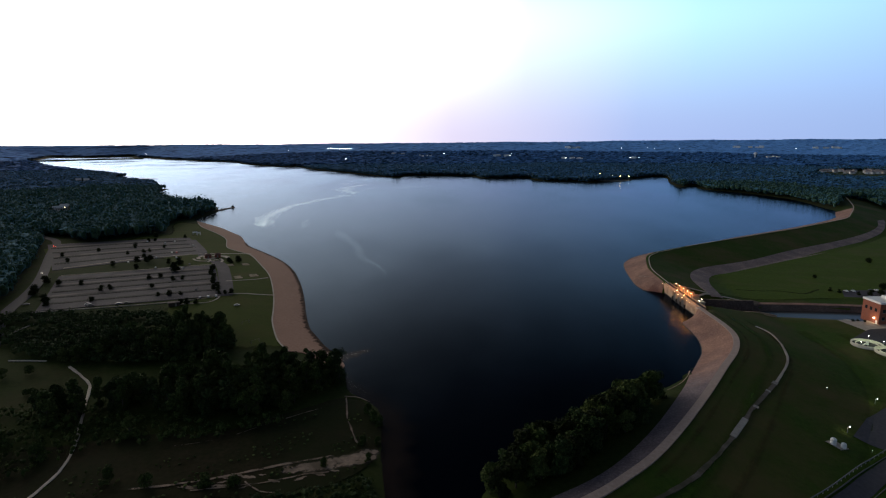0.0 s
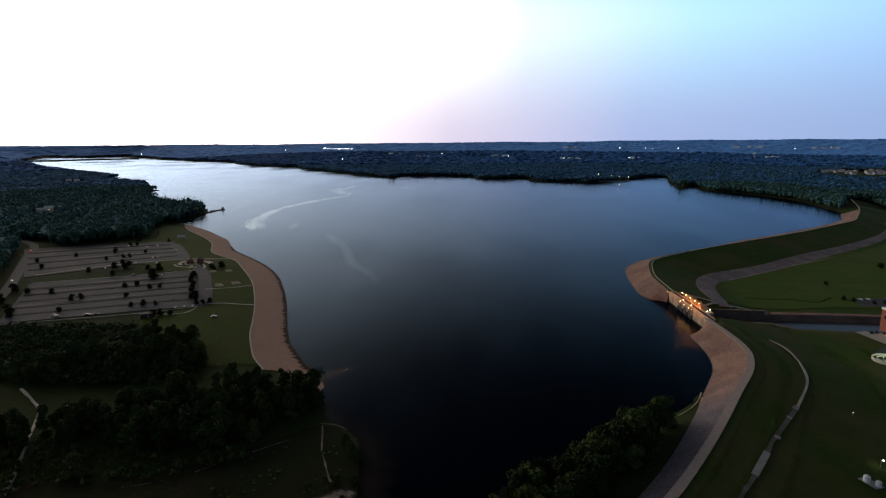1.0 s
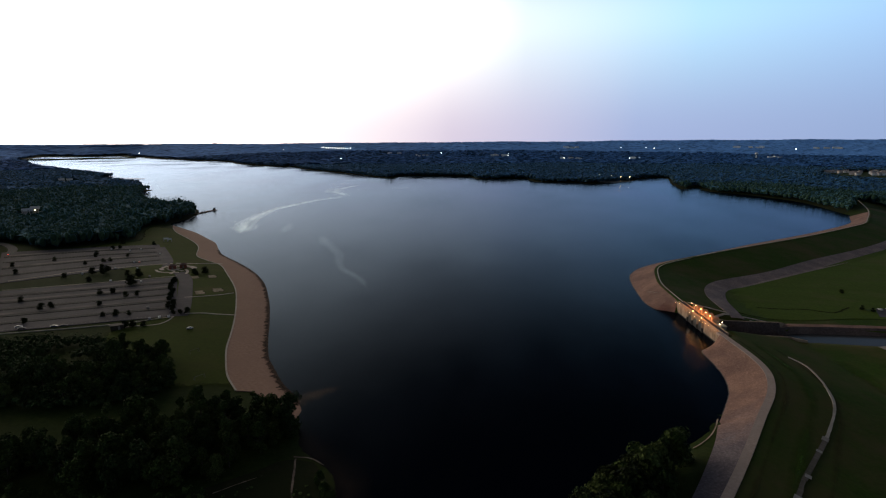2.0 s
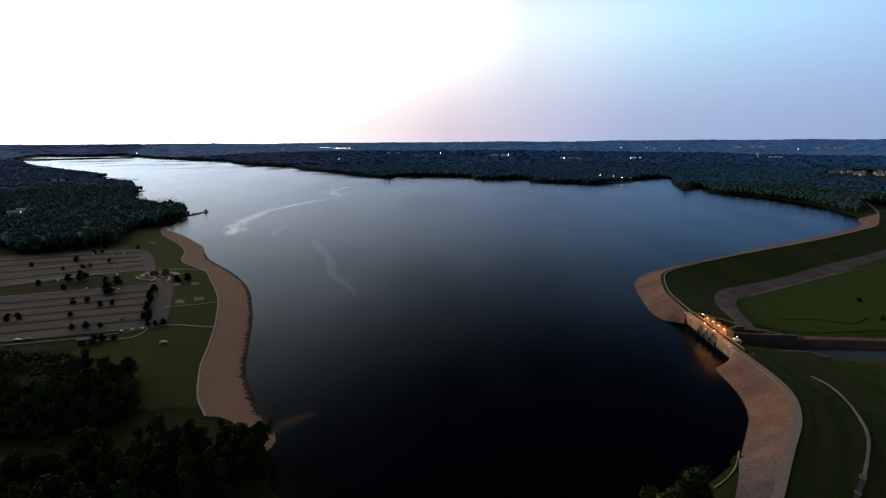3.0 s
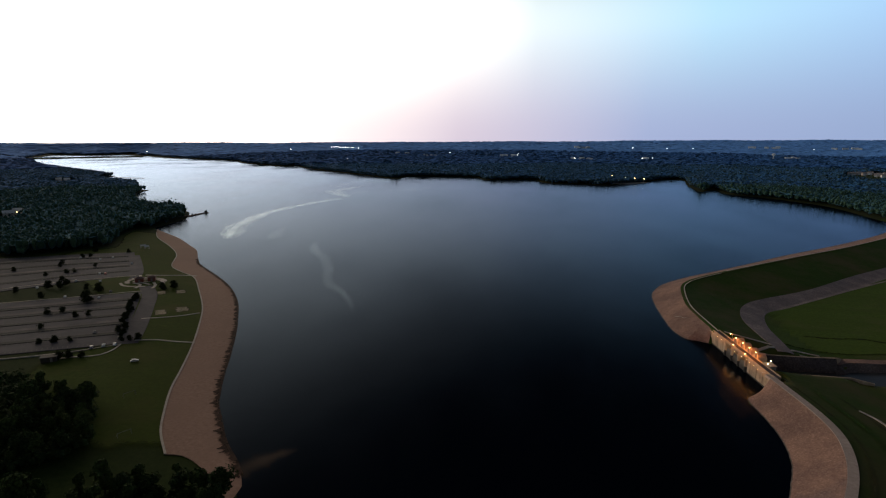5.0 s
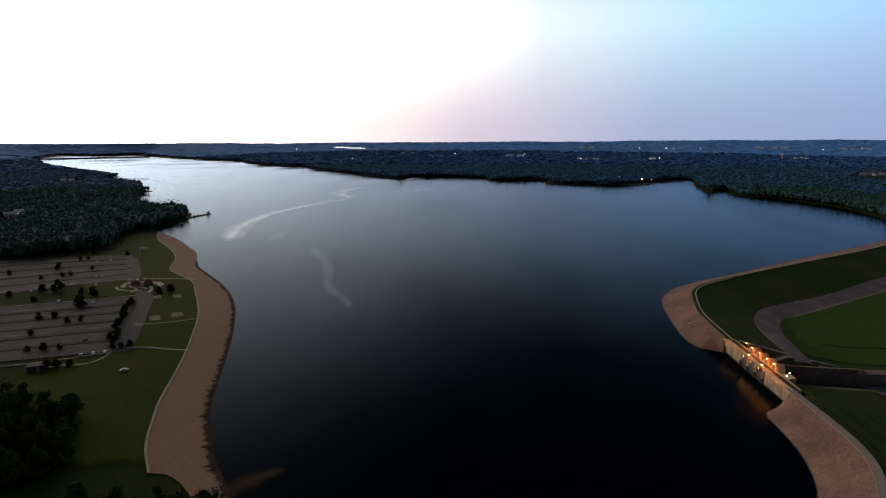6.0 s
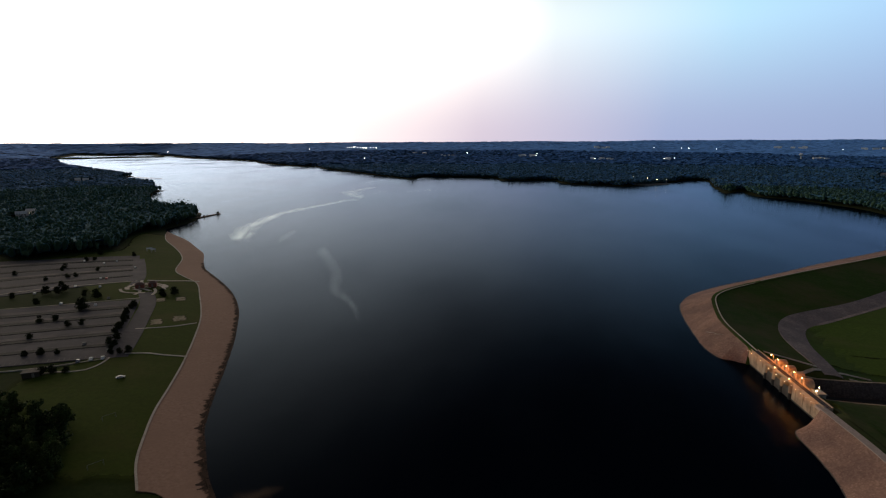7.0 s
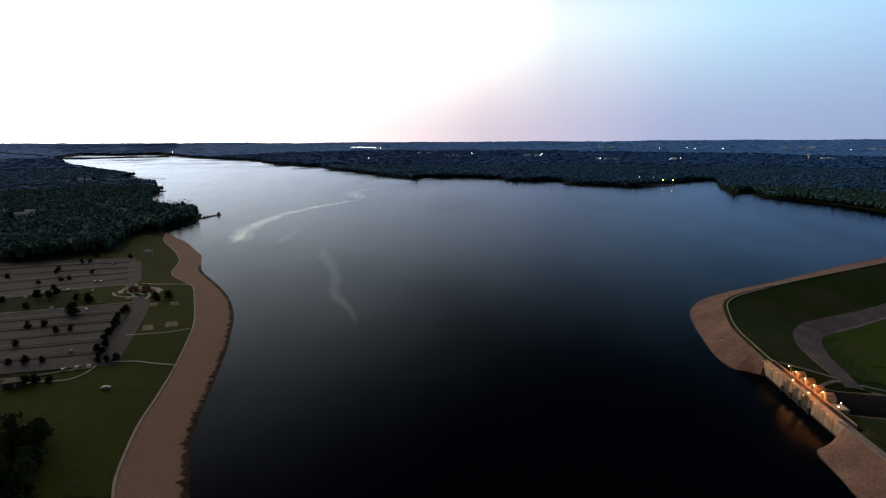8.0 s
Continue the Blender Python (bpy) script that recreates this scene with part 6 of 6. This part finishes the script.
# gravel pad with two white tanks, lit by a lamp
corners_patch("gravel_pad", [(98, 180.5), (101.5, 183), (105, 179.5), (101.5, 177.5)], CONCRETE, "pale gravel pad round two white tanks", "gravel pad", 0.14, 3, 6)
for x, y, s in ((100.4, 180.2, 1.0), (103.2, 179.2, 0.85)):
    t = thing("white_tank", at_ground(x, y, 30, 0.1), "small white upright tank on a gravel pad", "tank", "white tanks")
    part("body", rod((0, 0, -0.1), (0, 0, 1.7 * s), 0.95 * s, 0.95 * s, 16), WHITE, t)
    bm = ball(0.95 * s, pose(0, 0, 1.7 * s) @ Matrix.Diagonal((1, 1, 0.45, 1)), 2)
    part("dome", bm, WHITE, t)
    part("hatch", rod((0, 0, 2.1 * s), (0, 0, 2.3 * s), 0.25 * s, None, 10), STEEL, t)
corners_patch("service_lot", [(111, 189), (124, 206), (146, 226), (124, 178)], DARK_ASPHALT, "dark service lot at the foot of the slope", "lot", 0.14, 8, 12)
for x, y in ((110, 191), (134, 220)):
    build_lamp(at_ground(x, y, 200), 2.4, WHITE_BULB, "lamp post with a bright white lamp by the service lot", 0.6, "service lot lamps", 0.16)
    lamp_light((x - 0.5, y, ground_z(x, y) + 2.0), 40, (1.0, 0.85, 0.5))
for x, y in ((118, 224), (113, 181), (119, 182), (121, 179)):
    t = thing("bollard_light", at_ground(x, y), "short bollard with a small white light", "bollard", "bollard lights")
    part("post", rod((0, 0, 0), (0, 0, 0.9), 0.1), STEEL, t)
    part("bulb", ball(0.05, pose(0, 0, 0.95)), WHITE_BULB, t)
line_strip("valley_road", [(40, 98), (70, 130), (92, 151), (109, 168), (130, 186), (160, 210)], 5.6, DARK_ASPHALT, 0.16, label="dark two-lane road at the foot of the dam", category="road")


DULL_STEEL = plain("dull_grey_steel", (0.16, 0.16, 0.165), 0.75)


def build_guardrail():
    line = resample(smooth([(38, 101), (66, 133), (87.5, 153.5), (105, 171), (126, 189.5)]), 40)
    t = thing("guardrail", pose(0, 0, 0), "grey steel guardrail along the valley road", "guardrail")
    z = terrain(line[:, 0], line[:, 1])[0]
    bm = bmesh.new()
    for k in range(len(line) - 1):
        add_rod(bm, (*line[k], z[k] + 0.75), (*line[k + 1], z[k + 1] + 0.75), 0.17, None, 6)
    part("rail", bm, DULL_STEEL, t)
    for k in range(len(line)):
        part("post", box(0.15, 0.15, 1.0, pose(line[k][0], line[k][1], z[k] - 0.2)), STEEL, t)


build_guardrail()
line_strip("road_edge_line", [(66, 131), (88.5, 152.8), (106, 170), (127, 188)], 0.2, STALL_PAINT, 0.22, label="worn white edge line on the valley road", category="road marking")
line_strip("road_edge_line", [(71, 126.5), (93.5, 148), (111, 164.5), (132, 183)], 0.2, STALL_PAINT, 0.22, label="worn white edge line on the valley road", category="road marking")
line_strip("field_ditch", [(135, 398), (150, 396), (166, 398), (179, 393), (188, 400), (197, 409)], 4.0, ragged("ditch_scrub", SCRUB, [(0.0, 0.0), (0.5, 1.0), (1.0, 0.0)], (0.2, 0.5), 0.25), 0.14, label="dark grassy ditch crossing the field", category="ditch", wobble=0.4)

# ---------------------------------------------------------------- on the lake
def foam_streak(pts, widths, label, mat=None):
    c = smooth(pts, 8)
    w = np.interp(np.linspace(0, 1, len(c)), np.linspace(0, 1, len(widths)), widths)
    k = np.arange(len(c))
    w = w * (1 + 0.3 * np.sin(k * 1.1) * np.sin(k * 0.43))
    a, b = offset(c, 1.0), offset(c, -1.0)
    a, b = c + (a - c) * w[:, None], c + (b - c) * w[:, None]
    n, k = len(c), 8
    t = np.linspace(0, 1, k + 1)
    xy = a[:, None] * (1 - t)[None, :, None] + b[:, None] * t[None, :, None]
    v = np.dstack([xy, np.full(xy.shape[:2], 0.03)]).reshape(-1, 3)
    i = (np.arange(n - 1)[:, None] * (k + 1) + np.arange(k)[None]).ravel()
    faces = np.stack([i, i + 1, i + k + 2, i + k + 1], 1)
    ob = link_mesh("foam_streak", v, faces, mat or SLICK)
    uv = np.dstack(np.broadcast_arrays(t[None, :], np.linspace(0, 1, n)[:, None])).reshape(-1, 2)
    ob.data.uv_layers.new(name="across").data.foreach_set("uv", uv[faces.ravel()].astype(np.float32).ravel())
    return tagged(ob, label, "foam", "", "structure")


SHOAL = make_slick("sand_shoal", (0.19, 0.13, 0.092), 0.7, (0.2, 0.8), 1.05, (0.5, 0.52, 0.55))
SILT = make_slick("silty_shallows", (0.055, 0.04, 0.034), 0.7, (0.2, 0.75), 1.055, (0.5, 0.54, 0.6))
foam_streak([(-97, 213), (-93, 219), (-89, 225), (-85, 230), (-79, 235)], (4, 6, 5.5, 4, 1.5), "pale sandbar showing through shallow water", SHOAL)
foam_streak([(-84, 205), (-74, 190), (-62, 181), (-52, 168), (-47, 150), (-42, 132), (-36, 116), (-28, 106)], (3, 6, 8, 9, 9, 9, 8, 4), "brownish silty shallows along the spit", SILT)
MAIN = [(-330, 590), (-345, 625), (-366, 665), (-381, 722), (-396, 800), (-394, 860), (-386, 920), (-372, 990), (-358, 1031)]
foam_streak(MAIN, (5, 14, 15, 13, 11, 11, 11, 15, 6), "pale curved foam streak on the lake")
foam_streak([(x + 9, y + 4) for x, y in MAIN[:5]], (2, 7, 6, 4, 2), "pale curling strand beside the foam streak", FAINT)
foam_streak([(x - 10 + 0.02 * (y - 600), y) for x, y in MAIN[1:8]], (2, 5, 6, 6, 7, 8, 3), "thin pale strand along the foam streak", FAINT)
foam_streak([(-362, 1020), (-385, 1060), (-420, 1110), (-432, 1160), (-428, 1220), (-418, 1280)], (6, 18, 26, 24, 18, 6), "pale ragged foam patch on the lake")
foam_streak([(-392, 1075), (-375, 1110), (-372, 1150), (-380, 1200)], (5, 16, 16, 5), "pale broken foam beside the patch", FAINT)
foam_streak([(-432, 1170), (-470, 1260), (-490, 1380), (-470, 1480)], (6, 26, 30, 8), "faint pale wind streak on the lake", FAINT)
foam_streak([(-286, 600), (-290, 615), (-296, 634), (-304, 660), (-311, 684)], (3, 8, 9, 6, 2), "short pale foam streak on the lake", FAINT)
foam_streak([(-238, 600), (-218, 560), (-198, 528), (-175, 490), (-157, 445), (-140, 425), (-126, 405), (-113, 378)], (3, 8, 7, 6, 4.5, 4, 3, 1.5), "thin winding foam trail on the lake", FAINT)
foam_streak([(-330, 1170), (-300, 1190), (-275, 1240), (-240, 1262)], (5, 22, 24, 6), "faint foam patch on the lake", FAINT)


def build_spit():
    drape("stony_spit", smooth([(-486, 735), (-484, 752), (-484, 766), (-481, 782)]), smooth([(-480, 737), (-479, 752), (-480, 767), (-478, 781)]), 3, RIPRAP, za=0.9, zb=0.9, label="low stony spit with bushes reaching into the lake", category="spit", n=20, skirt=2.0, wobble=0.5)
    for x, y, s in ((-483, 742, 0.5), (-482, 750, 0.6), (-482, 757, 0.5), (-480, 776, 0.8), (-480, 779, 1.0)):
        t = plant("round", x, y, s, "dark tree on the stony spit", "spit trees", 0)
        t.location.z = 0.8


build_spit()

def build_causeway():
    a, b = np.array((-2905, 2730.0)), np.array((-2559, 3196.0))
    t = thing("causeway", pose(0, 0, 0), "long low grassy causeway across the lake's far arm", "causeway")
    d = (b - a) / np.linalg.norm(b - a)
    ang = math.degrees(math.atan2(d[1], d[0]))
    mid = (a + b) / 2
    part("embankment", box(float(np.linalg.norm(b - a)), 16, 7.5, pose(mid[0], mid[1], -0.8, 0, 0, ang)), GRASS, t)
    part("road", box(float(np.linalg.norm(b - a)), 9, 0.3, pose(mid[0], mid[1], 6.71, 0, 0, ang)), DARK_ASPHALT, t)


build_causeway()

# ---------------------------------------------------------------- far shore and beyond
def build_house(x, y, turn, label, wall, top=None):
    t = thing("house", at_ground(x, y, turn, -0.2), label, "house", "far houses")
    part("wall", box(12, 9, 6.0, pose(0, 0, 0)), wall, t)
    bm = bmesh.new()
    v = [bm.verts.new(p) for p in ((-6.5, -5, 5.8), (6.5, -5, 5.8), (6.5, 5, 5.8), (-6.5, 5, 5.8), (-6.5, 0, 9.2), (6.5, 0, 9.2))]
    for f in ((0, 1, 5, 4), (2, 3, 4, 5), (1, 2, 5), (3, 0, 4), (3, 2, 1, 0)):
        bm.faces.new([v[i] for i in f])
    part("roof", bm, top or PALE_ROOF, t)
    part("garage_door", box(4.5, 0.15, 2.4, pose(-3, -4.53, 0.2)), WHITE, t)
    for px in (0.8, 3.8):
        for pz in (1.0, 3.8):
            part("window", box(1.3, 0.12, 1.4, pose(px, -4.52, pz)), GLASS, t)
    return t


PALE_ROOF = plain("pale_shingles", (0.34, 0.29, 0.27), 0.85)
SIDING, SIDING_TAN = plain("pale_siding", (0.72, 0.66, 0.62), 0.7), plain("tan_siding", (0.66, 0.55, 0.47), 0.7)
hr = random.Random(3)
for x, y in ((823, 1831), (845, 1850), (865, 1872), (857, 1827), (890, 1864), (849, 1749), (875, 1790), (847, 1713), (880, 1700), (899, 1741), (890, 1696), (905, 1715), (902, 1693), (920, 1705), (933, 1725), (940, 1760), (955, 1800), (925, 1800), (910, 1830), (960, 1850), (985, 1880), (1000, 1840)):
    build_house(x, y, hr.uniform(-40, 40), "two-storey house with pale siding in a far estate", hr.choice((SIDING, SIDING_TAN)))
for x, y, h in ((-699, 690, 0), (-690, 668, 1), (-1271, 1440, 2), (-1160, 1228, 1), (-1180, 1224, 1)):
    build_house(x, y, 20 + 30 * h, "pale-roofed house standing among the western woods", SIDING, WHITE)


def build_warehouse(x, y, turn, sx, sy, top):
    z = ground_z(x, y) - 1.2
    t = thing("warehouse", pose(x, y, z - 0.5, 0, 0, turn), "long pale flat-roofed building among distant trees", "warehouse", "far warehouses")
    part("wall", box(sx, sy, top, pose(0, 0, 0)), DULL_WHITE, t)
    part("roof", box(sx + 1, sy + 1, 0.8, pose(0, 0, top)), DULL_WHITE, t)
    for k in range(max(1, int(sx / 14))):
        part("dock_door", box(3.5, 0.4, 4, pose(-sx / 2 + min(8, sx / 2) + 14 * k, -sy / 2 - 0.1, 0.4)), GLASS, t)


wh = random.Random(41)
DULL_WHITE = plain("weathered_white_cladding", (0.7, 0.7, 0.68), 0.6)
for x, y, turn, sx, sy, top in ((-262, 3100, 4, 40, 24, 19), (-222, 3110, 6, 56, 24, 18), (-186, 3040, 4, 30, 20, 18), (110, 2800, -4, 46, 22, 18), (165, 2830, -4, 60, 20, 17), (400, 2690, -8, 40, 22, 20), (435, 2730, -8, 30, 20, 19), (-640, 2975, 12, 50, 20, 17), (-850, 3210, 14, 60, 20, 17),
                            (1095, 2990, -18, 60, 24, 17), (1350, 3975, -18, 130, 26, 20), (1780, 3970, -22, 120, 26, 20), (175, 3930, -3, 90, 26, 20)):
    for _ in range(4):
        dx, dy = wh.uniform(-0.75, 0.75) * sx, wh.uniform(-40, 40)
        build_warehouse(x + dx, y + dy, turn + wh.uniform(-20, 20), sx * wh.uniform(0.12, 0.34), sy * wh.uniform(0.4, 0.8), top * wh.uniform(0.95, 1.15))


def build_far_lamp(x, y, top, r, bulb, label):
    z = ground_z(x, y)
    t = thing("area_light_mast", pose(x, y, z - 0.5), label, "light mast", "far lights")
    part("mast", rod((0, 0, 0), (0, 0, top), 0.5, 0.3, 6), STEEL, t)
    r *= 0.5
    part("lamp_cluster", ball(r, pose(0, 0, top + r * 0.6)), bulb, t)


for k, (x, y) in enumerate(((-1476, 3626), (-1462, 3628), (-1446, 3630), (-1430, 3632), (-1417, 3630), (-1395, 3615), (-1372, 3604), (-1349, 3596), (-1338, 3595), (-1325, 3594), (-1310, 3595), (-1297, 3596), (-1283, 3598), (-1240, 3540))):
    build_far_lamp(x, y, 19, (2.2, 3.0, 2.6, 3.6)[k % 4] if k < 13 else 3.2, WHITE_BULB, "tall sports-ground light mast far across the lake")
for x, y, r in ((1550, 3830, 3.6), (-570, 3171, 2.8), (-937, 2539, 2.2), (-1641, 3399, 2.8), (-2732, 3449, 3.0), (867, 3844, 2.4), (668, 3868, 2.2), (503, 3839, 3.0), (707, 3828, 2.6), (-179, 3000, 2.4), (-186, 3200, 2.2), (104, 2766, 2.4), (392, 2680, 2.0), (444, 2740, 2.0)):
    build_far_lamp(x, y, 18, r, WHITE_BULB, "lone bright lamp mast among distant trees")
for x, y, r, b in ((150, 1535, 2.0, SODIUM), (178, 1500, 1.0, WARM_BULB), (196, 1478, 2.2, SODIUM), (219, 1490, 1.5, WARM_BULB)):
    build_far_lamp(x, y, 10, r * 0.8, b, "warm lamp mast at the far boat ramp")
build_far_lamp(-686, 676, 6, 0.9, WARM_BULB, "warm yard lamp among the western woods")
drape("boat_ramp", np.array([(140, 1425), (190, 1440), (235, 1480)], float), np.array([(140, 1465), (190, 1478), (235, 1505)], float), 3, CONCRETE, 0.3, label="pale concrete boat ramp on the far shore", category="boat ramp", n=16)


def build_water_tower():
    x, y = 998, 2891
    t = thing("water_tower", pose(x, y, ground_z(x, y) - 0.5), "white water tower rising from distant woods", "water tower")
    part("shaft", rod((0, 0, 0), (0, 0, 28), 3.0, 2.0, 12), WHITE, t)
    part("tank", ball(8.0, pose(0, 0, 33) @ Matrix.Diagonal((1, 1, 0.75, 1)), 2), WHITE, t)


build_water_tower()


def build_dock():
    """Long low pier on the western shore."""
    a, b = np.array((-1195.0, 1418.0)), np.array((-1085.0, 1398.0))
    d = b - a
    t = thing("fishing_pier", pose(*((a + b) / 2), 0, 0, 0, math.degrees(math.atan2(d[1], d[0]))), "long low pier reaching into the lake", "pier")
    n = float(np.linalg.norm(d))
    part("deck", box(n, 4.0, 0.5, pose(0, 0, 1.4)), CONCRETE, t, "pale pier deck")
    for k in range(12):
        for s in (-1, 1):
            part("pile", rod((-n / 2 + (k + 0.5) * n / 12, s * 1.6, -2), (-n / 2 + (k + 0.5) * n / 12, s * 1.6, 1.4), 0.3, None, 8), BARK, t)


build_dock()
